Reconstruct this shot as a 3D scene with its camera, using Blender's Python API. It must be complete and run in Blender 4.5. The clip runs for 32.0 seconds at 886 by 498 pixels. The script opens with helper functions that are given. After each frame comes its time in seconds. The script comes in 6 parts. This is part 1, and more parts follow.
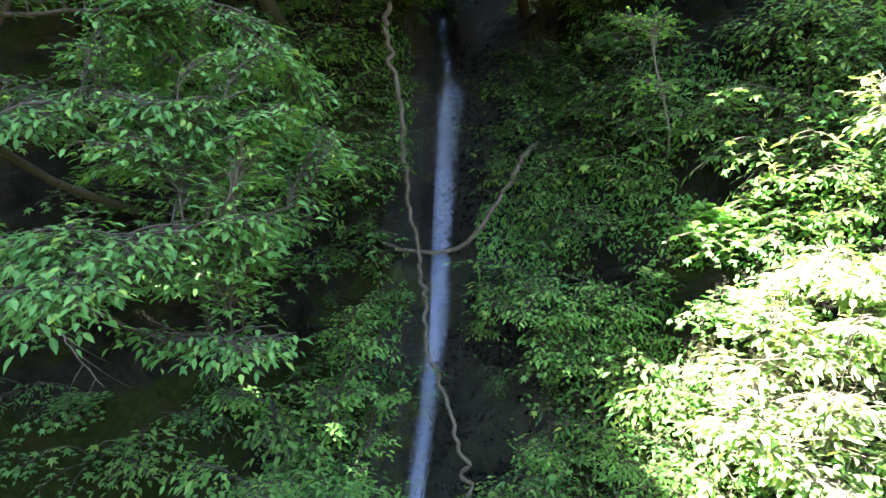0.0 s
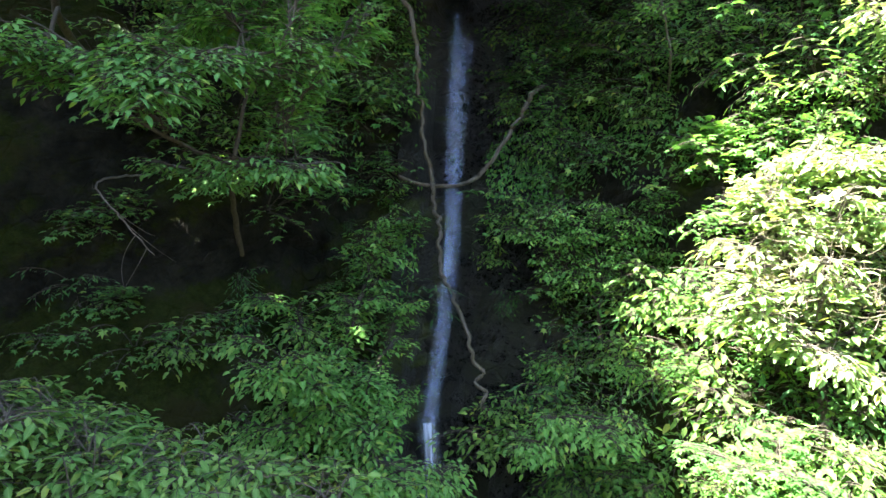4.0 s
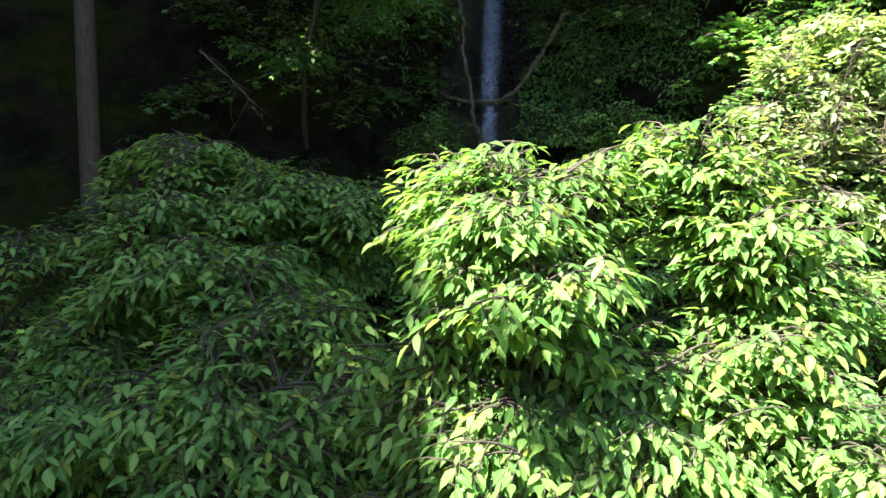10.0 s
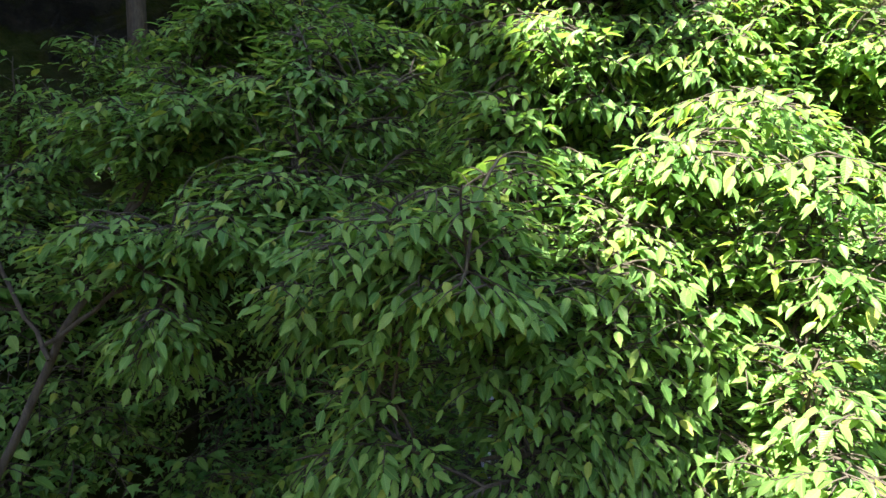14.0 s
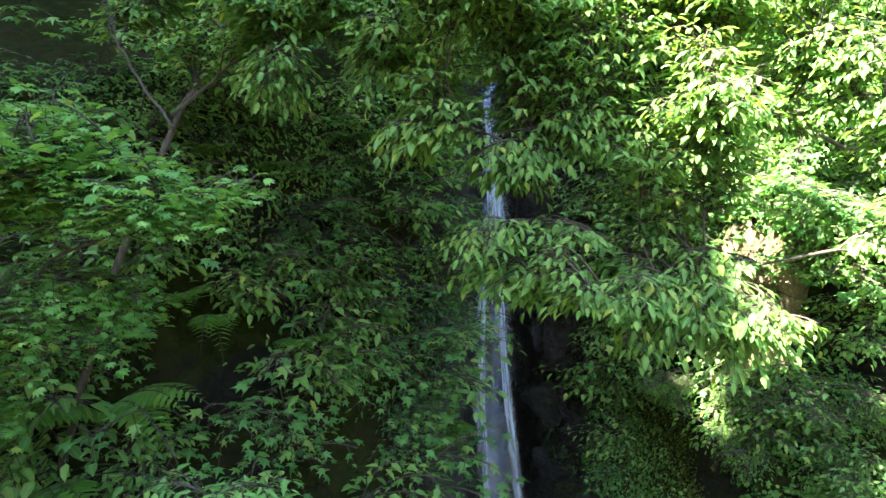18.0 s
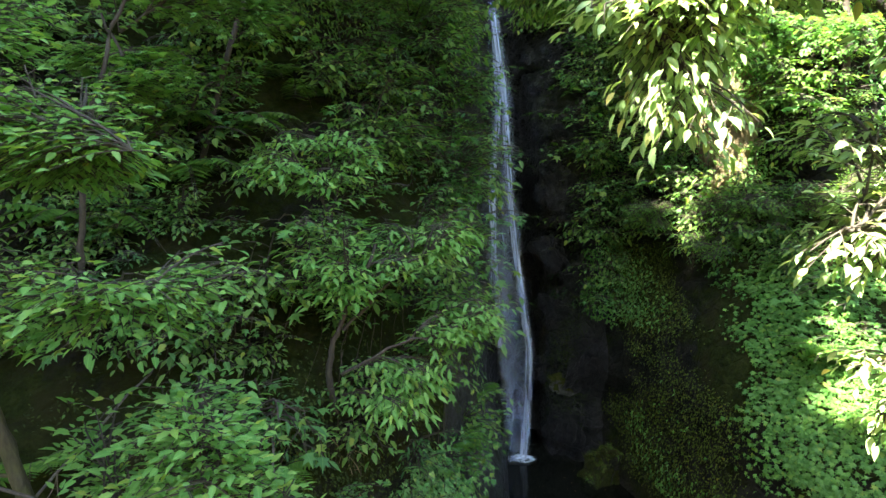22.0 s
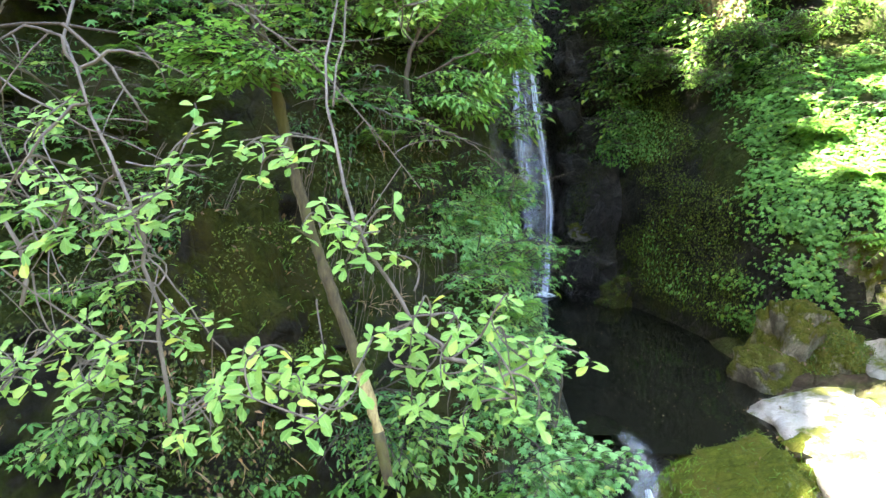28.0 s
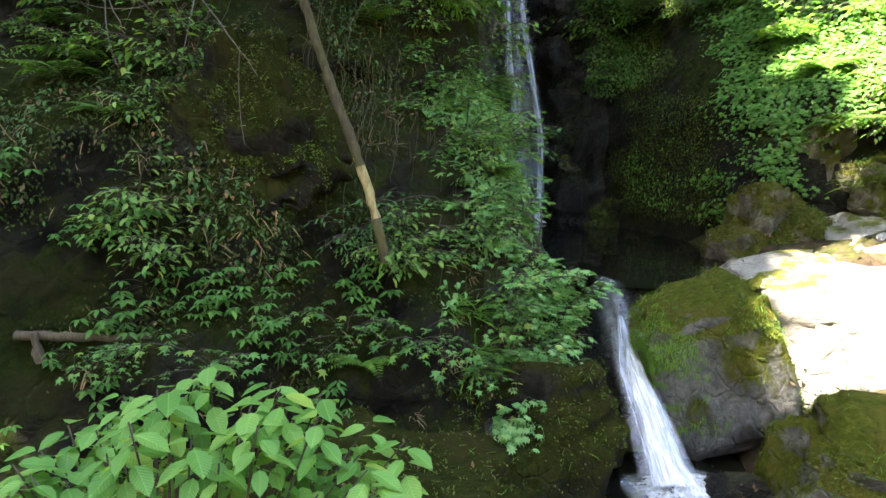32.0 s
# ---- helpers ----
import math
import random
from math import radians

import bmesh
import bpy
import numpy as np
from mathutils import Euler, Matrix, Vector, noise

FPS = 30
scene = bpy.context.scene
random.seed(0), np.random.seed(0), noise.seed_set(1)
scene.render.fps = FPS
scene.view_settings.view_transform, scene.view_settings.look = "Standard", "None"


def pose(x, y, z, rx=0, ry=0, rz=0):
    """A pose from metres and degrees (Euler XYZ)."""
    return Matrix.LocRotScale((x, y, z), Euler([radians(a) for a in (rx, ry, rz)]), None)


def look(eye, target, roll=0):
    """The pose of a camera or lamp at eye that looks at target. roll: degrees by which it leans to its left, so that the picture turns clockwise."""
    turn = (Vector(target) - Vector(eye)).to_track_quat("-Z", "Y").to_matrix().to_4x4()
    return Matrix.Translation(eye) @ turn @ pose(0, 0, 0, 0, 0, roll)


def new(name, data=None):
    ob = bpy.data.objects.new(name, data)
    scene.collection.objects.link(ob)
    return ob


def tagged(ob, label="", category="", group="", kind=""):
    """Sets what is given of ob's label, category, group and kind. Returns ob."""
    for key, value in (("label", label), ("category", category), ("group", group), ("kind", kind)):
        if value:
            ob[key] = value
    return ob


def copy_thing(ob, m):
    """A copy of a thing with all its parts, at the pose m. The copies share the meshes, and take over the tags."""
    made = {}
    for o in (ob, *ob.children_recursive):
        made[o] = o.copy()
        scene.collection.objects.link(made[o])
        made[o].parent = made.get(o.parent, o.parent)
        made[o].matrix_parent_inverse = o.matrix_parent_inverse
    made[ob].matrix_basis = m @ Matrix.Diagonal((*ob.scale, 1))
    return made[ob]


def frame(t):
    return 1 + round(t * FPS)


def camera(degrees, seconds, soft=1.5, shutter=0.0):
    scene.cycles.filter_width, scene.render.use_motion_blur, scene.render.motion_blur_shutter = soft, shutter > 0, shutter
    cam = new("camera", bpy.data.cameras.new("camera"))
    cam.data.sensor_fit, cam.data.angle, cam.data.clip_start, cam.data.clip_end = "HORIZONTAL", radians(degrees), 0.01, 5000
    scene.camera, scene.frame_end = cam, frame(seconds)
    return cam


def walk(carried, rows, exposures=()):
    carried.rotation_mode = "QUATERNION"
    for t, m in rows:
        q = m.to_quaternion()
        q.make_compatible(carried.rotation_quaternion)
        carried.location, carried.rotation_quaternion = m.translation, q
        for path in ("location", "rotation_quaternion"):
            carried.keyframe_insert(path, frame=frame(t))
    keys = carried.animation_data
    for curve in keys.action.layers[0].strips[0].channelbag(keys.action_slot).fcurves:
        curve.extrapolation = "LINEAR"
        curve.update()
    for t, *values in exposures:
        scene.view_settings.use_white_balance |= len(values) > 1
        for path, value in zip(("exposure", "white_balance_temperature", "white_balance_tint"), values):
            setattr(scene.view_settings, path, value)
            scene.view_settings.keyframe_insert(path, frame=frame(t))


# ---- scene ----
cam = camera(73.8, 32.0)
PATH = [
    (0, (0.007, -4.784, 13.829), (-0.142, -2.807, 13.567), 1.6),
    (0.5, (-0.005, -4.934, 13.666), (-0.153, -2.956, 13.408), 1.6),
    (1, (0.021, -5.067, 13.509), (-0.129, -3.089, 13.25), 1.6),
    (1.5, (0.027, -5.174, 13.349), (-0.124, -3.196, 13.09), 1.5),
    (2, (0.025, -5.252, 13.177), (-0.126, -3.275, 12.92), 1.6),
    (2.5, (-0.019, -5.327, 13.011), (-0.166, -3.348, 12.758), 1.7),
    (3, (-0.056, -5.392, 12.885), (-0.204, -3.413, 12.632), 1.6),
    (3.5, (-0.114, -5.417, 12.773), (-0.261, -3.438, 12.523), 1.5),
    (5.5, (-0.183, -5.504, 12.278), (-0.326, -3.523, 12.039), 1.6),
    (6, (-0.235, -5.532, 12.141), (-0.38, -3.552, 11.901), 1.6),
    (6.5, (-0.302, -5.563, 12.005), (-0.448, -3.583, 11.765), 1.5),
    (7, (-0.361, -5.601, 11.859), (-0.508, -3.621, 11.618), 1.5),
    (7.5, (-0.423, -5.648, 11.696), (-0.571, -3.668, 11.453), 1.5),
    (8, (-0.482, -5.711, 11.574), (-0.627, -3.732, 11.33), 1.5),
    (8.5, (-0.541, -5.807, 11.454), (-0.688, -3.827, 11.214), 1.4),
    (9, (-0.602, -5.993, 11.327), (-0.747, -4.012, 11.089), 1.4),
    (9.5, (-0.681, -6.27, 11.173), (-0.822, -4.289, 10.938), 1.6),
    (10, (-0.741, -6.57, 11.014), (-0.887, -4.589, 10.779), 1.4),
    (10.5, (-0.807, -6.854, 10.838), (-0.951, -4.874, 10.6), 1.3),
    (11, (-0.873, -7.092, 10.655), (-1.017, -5.112, 10.412), 1.1),
    (11.5, (-0.94, -7.261, 10.443), (-1.085, -5.282, 10.198), 0.9),
    (12, (-0.977, -7.3, 10.226), (-1.124, -5.32, 9.983), 1.0),
    (12.5, (-0.995, -7.293, 10.035), (-1.136, -5.314, 9.789), 1.2),
    (13, (-1.002, -7.269, 9.851), (-1.144, -5.291, 9.599), 1.1),
    (13.5, (-0.996, -7.222, 9.648), (-1.147, -5.244, 9.394), 0.8),
    (15.5, (-1.07, -7.409, 9.101), (-1.189, -5.448, 8.723), 1.4),
    (16, (-1.155, -7.579, 8.874), (-1.254, -5.614, 8.516), 1.4),
    (16.5, (-1.235, -7.816, 8.676), (-1.317, -5.847, 8.335), 1.5),
    (17, (-1.231, -8.1, 8.512), (-1.315, -6.13, 8.181), 1.5),
    (17.5, (-1.199, -8.426, 8.36), (-1.286, -6.456, 8.028), 1.2),
    (18, (-1.168, -8.765, 8.17), (-1.259, -6.794, 7.841), 1.2),
    (18.5, (-1.17, -9.116, 7.924), (-1.249, -7.146, 7.587), 1.0),
    (19, (-1.168, -9.449, 7.634), (-1.244, -7.477, 7.305), 1.0),
    (19.5, (-1.169, -9.825, 7.331), (-1.24, -7.852, 7.014), 0.9),
    (20, (-1.199, -10.191, 7.049), (-1.255, -8.217, 6.732), 0.9),
    (20.5, (-1.172, -10.47, 6.727), (-1.237, -8.496, 6.413), 0.9),
    (21, (-1.178, -10.669, 6.409), (-1.259, -8.696, 6.094), 0.9),
    (21.5, (-1.343, -10.801, 6.075), (-1.414, -8.826, 5.766), 0.6),
    (22, (-1.495, -10.869, 5.78), (-1.565, -8.894, 5.477), 0.5),
    (22.5, (-1.575, -10.942, 5.544), (-1.647, -8.966, 5.24), 0.6),
    (23, (-1.632, -11.027, 5.263), (-1.698, -9.051, 4.964), 0.6),
    (23.5, (-1.607, -11.316, 4.973), (-1.681, -9.339, 4.682), 0.7),
    (24, (-1.591, -11.536, 4.691), (-1.668, -9.559, 4.402), 1.0),
    (24.5, (-1.606, -11.766, 4.434), (-1.681, -9.789, 4.145), 1.0),
    (25, (-1.659, -11.965, 4.175), (-1.732, -9.988, 3.886), 1.0),
    (25.5, (-1.744, -12.126, 3.916), (-1.819, -10.149, 3.626), 1.0),
    (27.5, (-1.998, -12.484, 3.076), (-2.079, -10.508, 2.782), 0.5),
    (28, (-2.034, -12.629, 2.892), (-2.106, -10.653, 2.596), 0.5),
    (28.5, (-1.96, -12.77, 2.653), (-2.041, -10.793, 2.363), 0.5),
    (29, (-1.942, -12.919, 2.468), (-2.022, -10.942, 2.177), 0.3),
    (29.5, (-1.915, -13.068, 2.273), (-1.996, -11.091, 1.983), 0.2),
    (30, (-1.888, -13.229, 2.09), (-1.97, -11.251, 1.8), 0.1),
    (30.5, (-1.893, -13.366, 1.933), (-1.972, -11.389, 1.641), 0.1),
    (31, (-1.887, -13.456, 1.777), (-1.969, -11.479, 1.485), -0.1),
    (31.5, (-1.886, -13.495, 1.597), (-1.967, -11.518, 1.305), -0.1),
    (32, (-1.876, -13.532, 1.4), (-1.956, -11.555, 1.107), -0.1),
]
EXPOSURES = [(t, stops, kelvin, 14 if t in (13.0, 25.5) else 7) for t, stops, kelvin in ((0.0, 4.65, 6600), (3.0, 4.25, 6600), (6.0, 3.75, 6600), (9.0, 3.2, 6650), (11.0, 3.05, 6750), (13.0, 3.1, 6850), (16.0, 3.9, 6700), (18.0, 4.45, 6600), (19.0, 4.5, 6600),
                                                             (20.0, 3.8, 6800), (21.0, 3.75, 6900), (22.0, 4.15, 7000), (23.0, 4.7, 7100), (25.5, 5.18, 6980), (28.0, 5.2, 6950), (30.0, 5.15, 7250), (31.0, 4.98, 7250), (32.0, 4.3, 7450))]
walk(cam, [(t, look(eye, target, roll)) for t, eye, target, roll in PATH], EXPOSURES)

# ---- light: open sky over the gorge, high sun from the left, cut off by mostly unseen cedars added for shade ----
SUN = Vector((0.60, 0.45, -1.0)).normalized()
world = bpy.data.worlds.new("sky")
scene.world = world
world.use_nodes = True
sky = world.node_tree.nodes.new("ShaderNodeTexSky")
sky.sky_type, sky.sun_disc = "NISHITA", False
sky.sun_elevation = math.asin(-SUN.z)
sky.sun_rotation = math.atan2(-SUN.x, -SUN.y)
world.node_tree.links.new(sky.outputs[0], world.node_tree.nodes["Background"].inputs[0])
world.node_tree.nodes["Background"].inputs[1].default_value = 0.09
lamp = bpy.data.lights.new("sun", "SUN")
lamp.energy, lamp.angle, lamp.color = 5.0, radians(0.53), (1.0, 0.95, 0.86)
sun = new("sun", lamp)
sun.matrix_world = look((0, 0, 30), Vector((0, 0, 30)) + SUN)

rng = np.random.default_rng(7)


# ---- materials ----
class Nodes:
    """A small builder for one node material."""

    def __init__(self, name):
        self.m = bpy.data.materials.new(name)
        self.m.use_nodes = True
        self.t = self.m.node_tree
        self.b = self.t.nodes["Principled BSDF"]
        self.out = self.t.nodes["Material Output"]

    def n(self, kind, **sets):
        node = self.t.nodes.new("ShaderNode" + kind)
        for k, v in sets.items():
            node.inputs[k].default_value = v
        return node

    def link(self, a, b):
        self.t.links.new(a, b)

    def coords(self, scale=(1, 1, 1), rot=(0, 0, 0)):
        c = self.t.nodes.new("ShaderNodeTexCoord")
        m = self.n("Mapping", Scale=scale, Rotation=rot)
        self.link(c.outputs["Object"], m.inputs[0])
        return m.outputs[0]

    def noise(self, co, scale, detail=5.0, rough=0.6):
        t = self.n("TexNoise", Scale=scale, Detail=detail, Roughness=rough)
        self.link(co, t.inputs["Vector"])
        return t.outputs["Fac"]

    def ramp(self, fac, *stops):
        r = self.t.nodes.new("ShaderNodeValToRGB")
        e = r.color_ramp.elements
        while len(e) < len(stops):
            e.new(0.5)
        for q, (p, c) in zip(e, stops):
            q.position, q.color = p, (*c, 1) if len(c) == 3 else c
        self.link(fac, r.inputs[0])
        return r.outputs[0]

    def mix(self, fac, a, b, blend="MIX"):
        x = self.t.nodes.new("ShaderNodeMix")
        x.data_type, x.blend_type = "RGBA", blend
        for sock, v in ((x.inputs[0], fac), (x.inputs[6], a), (x.inputs[7], b)):
            if hasattr(v, "is_linked"):
                self.link(v, sock)
            elif isinstance(v, tuple):
                sock.default_value = (*v, 1)
            else:
                sock.default_value = v
        return x.outputs[2]

    def math(self, op, a, b=0.0):
        x = self.t.nodes.new("ShaderNodeMath")
        x.operation = op
        for sock, v in zip(x.inputs, (a, b)):
            if hasattr(v, "is_linked"):
                self.link(v, sock)
            else:
                sock.default_value = v
        return x.outputs[0]

    def bump(self, height, strength=0.5, dist=0.05):
        b = self.n("Bump", Strength=strength, Distance=dist)
        self.link(height, b.inputs["Height"])
        self.link(b.outputs[0], self.b.inputs["Normal"])


def grey(v):
    return (v, v, v)


def rock_material(name, dark, light, moss, cover, gloss, wet=False, seep=False):
    """Broken rock with moss on what faces up and in patches."""
    k = Nodes(name)
    co = k.coords()
    big, fine = k.noise(co, 0.7, 6, 0.62), k.noise(co, 11.0, 10, 0.78)
    stone = k.ramp(fine, (0.3, dark), (0.72, light))
    stone = k.mix(k.ramp(k.noise(co, 2.3, 5), (0.42, grey(0.0)), (0.6, grey(0.7))), stone, tuple(0.55 * v for v in dark))
    geo = k.t.nodes.new("ShaderNodeNewGeometry")
    sep = k.t.nodes.new("ShaderNodeSeparateXYZ")
    k.link(geo.outputs["Normal"], sep.inputs[0])
    up = k.math("MULTIPLY", sep.outputs[2], 0.35)
    where = k.math("ADD", k.math("ADD", big, up), k.math("MULTIPLY", k.math("SUBTRACT", k.noise(co, 5.0, 8, 0.7), 0.25), 0.5))
    mask = k.ramp(where, (cover, grey(0.0)), (cover + 0.12, grey(1.0)))
    tuft, clod = k.noise(co, 38.0, 4, 0.7), k.noise(co, 6.5, 9, 0.75)
    mossy = k.ramp(clod, (0.28, tuple(0.22 * v for v in moss)), (0.5, tuple(0.8 * v for v in moss)), (0.68, (moss[0] * 1.5, moss[1] * 1.3, moss[2] * 1.6)))
    mossy = k.mix(k.ramp(tuft, (0.4, grey(0.0)), (0.7, grey(0.55))), mossy, tuple(0.35 * v for v in moss))
    mossy = k.mix(k.ramp(k.noise(co, 1.9, 5), (0.48, grey(0.0)), (0.62, grey(0.8))), mossy, (moss[0] * 1.0, moss[0] * 0.92, moss[2] * 1.3))
    rough = k.ramp(fine, (0.3, grey(gloss)), (0.7, grey(min(1.0, gloss + 0.3))))
    if seep:
        # rock kept wet and bare by the spray along the fall
        xyz = k.t.nodes.new("ShaderNodeSeparateXYZ")
        k.link(co, xyz.inputs[0])
        near = k.math("ABSOLUTE", k.math("ADD", xyz.outputs[0], 0.05))
        near = k.math("ADD", near, k.math("MULTIPLY", k.math("SUBTRACT", k.noise(co, 1.3, 5), 0.5), 1.6))
        damp = k.ramp(near, (0.75, grey(1.0)), (1.35, grey(0.0)))
        stone = k.mix(damp, stone, k.mix(1.0, stone, (0.60, 0.61, 0.64), "MULTIPLY"))
        rough = k.mix(damp, rough, k.ramp(fine, (0.35, grey(0.12)), (0.65, grey(0.5))))
        mask = k.mix(damp, mask, k.mix(1.0, mask, grey(0.25), "MULTIPLY"))
    k.link(k.mix(mask, stone, mossy), k.b.inputs["Base Color"])
    k.link(k.mix(mask, rough, grey(0.95)), k.b.inputs["Roughness"])
    k.b.inputs["Specular IOR Level"].default_value = 0.34 if wet else 0.10
    cell = k.t.nodes.new("ShaderNodeTexVoronoi")
    cell.feature = "DISTANCE_TO_EDGE"
    cell.inputs["Scale"].default_value = 3.2
    k.link(k.mix(0.35, co, k.noise(co, 2.0, 4), "ADD"), cell.inputs["Vector"])
    crack = k.ramp(cell.outputs["Distance"], (0.0, grey(0.0)), (0.09, grey(1.0)))
    h = k.math("ADD", k.math("ADD", k.math("ADD", k.math("MULTIPLY", crack, 0.35), k.math("MULTIPLY", fine, 0.7)), k.math("MULTIPLY", clod, 0.9)), k.math("MULTIPLY", tuft, 0.2))
    k.bump(h, 1.0, 0.10)
    return k.m


def leaf_material(name, dark, light, gloss=0.45, thin=0.45, single=False):
    """Thin ribbed leaf: glossy skin over light that passes through. Each leaf its own tone."""
    k = Nodes(name)
    if single:
        rand = k.t.nodes.new("ShaderNodeObjectInfo").outputs["Random"]
    else:
        rand = k.t.nodes.new("ShaderNodeNewGeometry").outputs["Random Per Island"]
    tone = k.ramp(rand, (0.0, dark), (0.70, light), (0.93, (light[0] * 1.25, light[1] * 1.10, light[2])), (1.0, (light[0] * 1.9, light[1] * 1.15, light[2] * 0.8)))
    fine = k.noise(k.coords(), 60.0, 3)
    tone = k.mix(k.math("MULTIPLY", fine, 0.35), tone, tuple(0.6 * v for v in dark))
    # midrib and side veins run out from it to the edge
    c = k.t.nodes.new("ShaderNodeTexCoord")
    xy = k.t.nodes.new("ShaderNodeSeparateXYZ")
    k.link(c.outputs["UV"], xy.inputs[0])
    side = k.math("ABSOLUTE", xy.outputs[0])
    vein = k.math("SINE", k.math("MULTIPLY", k.math("SUBTRACT", xy.outputs[1], k.math("MULTIPLY", side, 0.9)), 62.0))
    rib = k.ramp(side, (0.0, grey(1.0)), (0.028, grey(0.0)))
    tone = k.mix(k.math("MULTIPLY", k.math("ADD", vein, 1.0), 0.10), tone, tuple(0.5 * v for v in dark))
    tone = k.mix(k.math("MULTIPLY", rib, 0.35), tone, (light[0] * 1.5, light[1] * 1.3, light[2] * 1.4))
    k.link(tone, k.b.inputs["Base Color"])
    k.b.inputs["Roughness"].default_value = gloss
    k.b.inputs["Specular IOR Level"].default_value = 0.36
    k.bump(vein, 0.35, 0.004)
    tr = k.t.nodes.new("ShaderNodeBsdfTranslucent")
    warm = k.mix(0.8, tone, (1.35, 1.25, 0.5), "MULTIPLY")
    k.link(warm, tr.inputs[0])
    mx = k.t.nodes.new("ShaderNodeMixShader")
    mx.inputs[0].default_value = thin
    k.link(k.b.outputs[0], mx.inputs[1])
    k.link(tr.outputs[0], mx.inputs[2])
    k.link(mx.outputs[0], k.out.inputs[0])
    return k.m


def bark_material(name, dark, light, moss=None):
    k = Nodes(name)
    co = k.coords((6, 6, 1.4))
    f = k.noise(co, 5.0, 7, 0.7)
    c = k.ramp(f, (0.3, dark), (0.7, light))
    if moss:
        c = k.mix(k.ramp(k.noise(k.coords(), 3.0, 4), (0.45, grey(0.0)), (0.6, grey(0.85))), c, moss)
    k.link(c, k.b.inputs["Base Color"])
    k.b.inputs["Roughness"].default_value = 0.85
    k.bump(f, 0.8, 0.02)
    return k.m


def water_veil(name, body, low, high, stretch, tint=(0.86, 0.91, 0.98), soft=0.35):
    """Falling water: streaks along its flow with gaps that show the rock behind, thin at its edges."""
    k = Nodes(name)
    c = k.t.nodes.new("ShaderNodeTexCoord")
    xy = k.t.nodes.new("ShaderNodeSeparateXYZ")
    k.link(c.outputs["UV"], xy.inputs[0])

    def streaks(times, detail):
        m = k.n("Mapping", Scale=(stretch[0] * times, stretch[1] * times, 1))
        k.link(c.outputs["UV"], m.inputs[0])
        return k.noise(m.outputs[0], 1.0, detail, 0.65)

    s = k.math("ADD", k.math("MULTIPLY", streaks(1.0, 6), 0.6), k.math("MULTIPLY", streaks(3.1, 4), 0.4))
    a = k.ramp(s, (low, grey(body * soft)), (high, grey(body)))
    edge = k.math("ADD", k.math("ABSOLUTE", xy.outputs[0]), k.math("MULTIPLY", k.math("SUBTRACT", streaks(0.7, 3), 0.5), 0.9))
    a = k.mix(1.0, a, k.ramp(edge, (0.45, grey(1.0)), (1.0, grey(0.0))), "MULTIPLY")
    k.b.inputs["Base Color"].default_value = (*tint, 1)
    k.b.inputs["Roughness"].default_value = 0.35
    tp = k.t.nodes.new("ShaderNodeBsdfTransparent")
    mx = k.t.nodes.new("ShaderNodeMixShader")
    k.link(a, mx.inputs[0])
    k.link(tp.outputs[0], mx.inputs[1])
    k.link(k.b.outputs[0], mx.inputs[2])
    k.link(mx.outputs[0], k.out.inputs[0])
    k.bump(s, 0.6, 0.05)
    return k.m


# dark rock, its tone lowered further to hold deep shade under overhangs
ROCK = rock_material("dark_shaded_cliff_rock", (0.006, 0.006, 0.0045), (0.039, 0.037, 0.028), (0.030, 0.043, 0.008), 0.67, 0.5, False, True)
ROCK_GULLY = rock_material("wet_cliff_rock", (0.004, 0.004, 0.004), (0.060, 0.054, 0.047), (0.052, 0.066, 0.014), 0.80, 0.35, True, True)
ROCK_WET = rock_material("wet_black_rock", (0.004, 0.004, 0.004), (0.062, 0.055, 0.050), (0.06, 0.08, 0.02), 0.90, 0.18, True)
# mossy rock with its colour lifted for light bounced off the sunlit slab
ROCK_MOSS_LIT = rock_material("mossy_rock", (0.10, 0.098, 0.092), (0.32, 0.31, 0.29), (0.11, 0.135, 0.014), 0.60, 0.6)
# the same mossy rock as a dark olive copy, for rocks in shade
ROCK_MOSS_SHADED = rock_material("shaded_mossy_rock", (0.009, 0.0085, 0.007), (0.055, 0.050, 0.038), (0.040, 0.050, 0.008), 0.60, 0.6)
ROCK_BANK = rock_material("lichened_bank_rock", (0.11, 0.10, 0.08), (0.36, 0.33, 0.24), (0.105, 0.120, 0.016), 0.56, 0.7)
ROCK_PALE = rock_material("pale_bedrock", (0.30, 0.28, 0.25), (0.52, 0.49, 0.44), (0.16, 0.18, 0.04), 0.92, 0.6)
ROCK_OCHRE = rock_material("ochre_rock", (0.16, 0.12, 0.065), (0.42, 0.34, 0.20), (0.14, 0.15, 0.03), 0.8, 0.7)
SOIL = rock_material("forest_soil", (0.035, 0.025, 0.016), (0.13, 0.095, 0.06), (0.05, 0.065, 0.016), 0.86, 0.9)
LEAF_BEAM = leaf_material("hornbeam_leaf", (0.070, 0.190, 0.042), (0.220, 0.405, 0.110), 0.38, 0.50)
LEAF_BEAM_ONE = leaf_material("hornbeam_leaf_single", (0.070, 0.190, 0.042), (0.220, 0.405, 0.110), 0.38, 0.50, True)
LEAF_MAPLE = leaf_material("maple_leaf", (0.062, 0.190, 0.048), (0.158, 0.360, 0.100), 0.42, 0.42)
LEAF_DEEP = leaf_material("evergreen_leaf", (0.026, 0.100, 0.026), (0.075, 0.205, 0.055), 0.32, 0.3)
LEAF_FERN = leaf_material("fern_leaf", (0.048, 0.145, 0.018), (0.119, 0.265, 0.038), 0.5, 0.4)
LEAF_HERB = leaf_material("shade_herb_leaf", (0.046, 0.155, 0.030), (0.115, 0.290, 0.065), 0.40, 0.4)
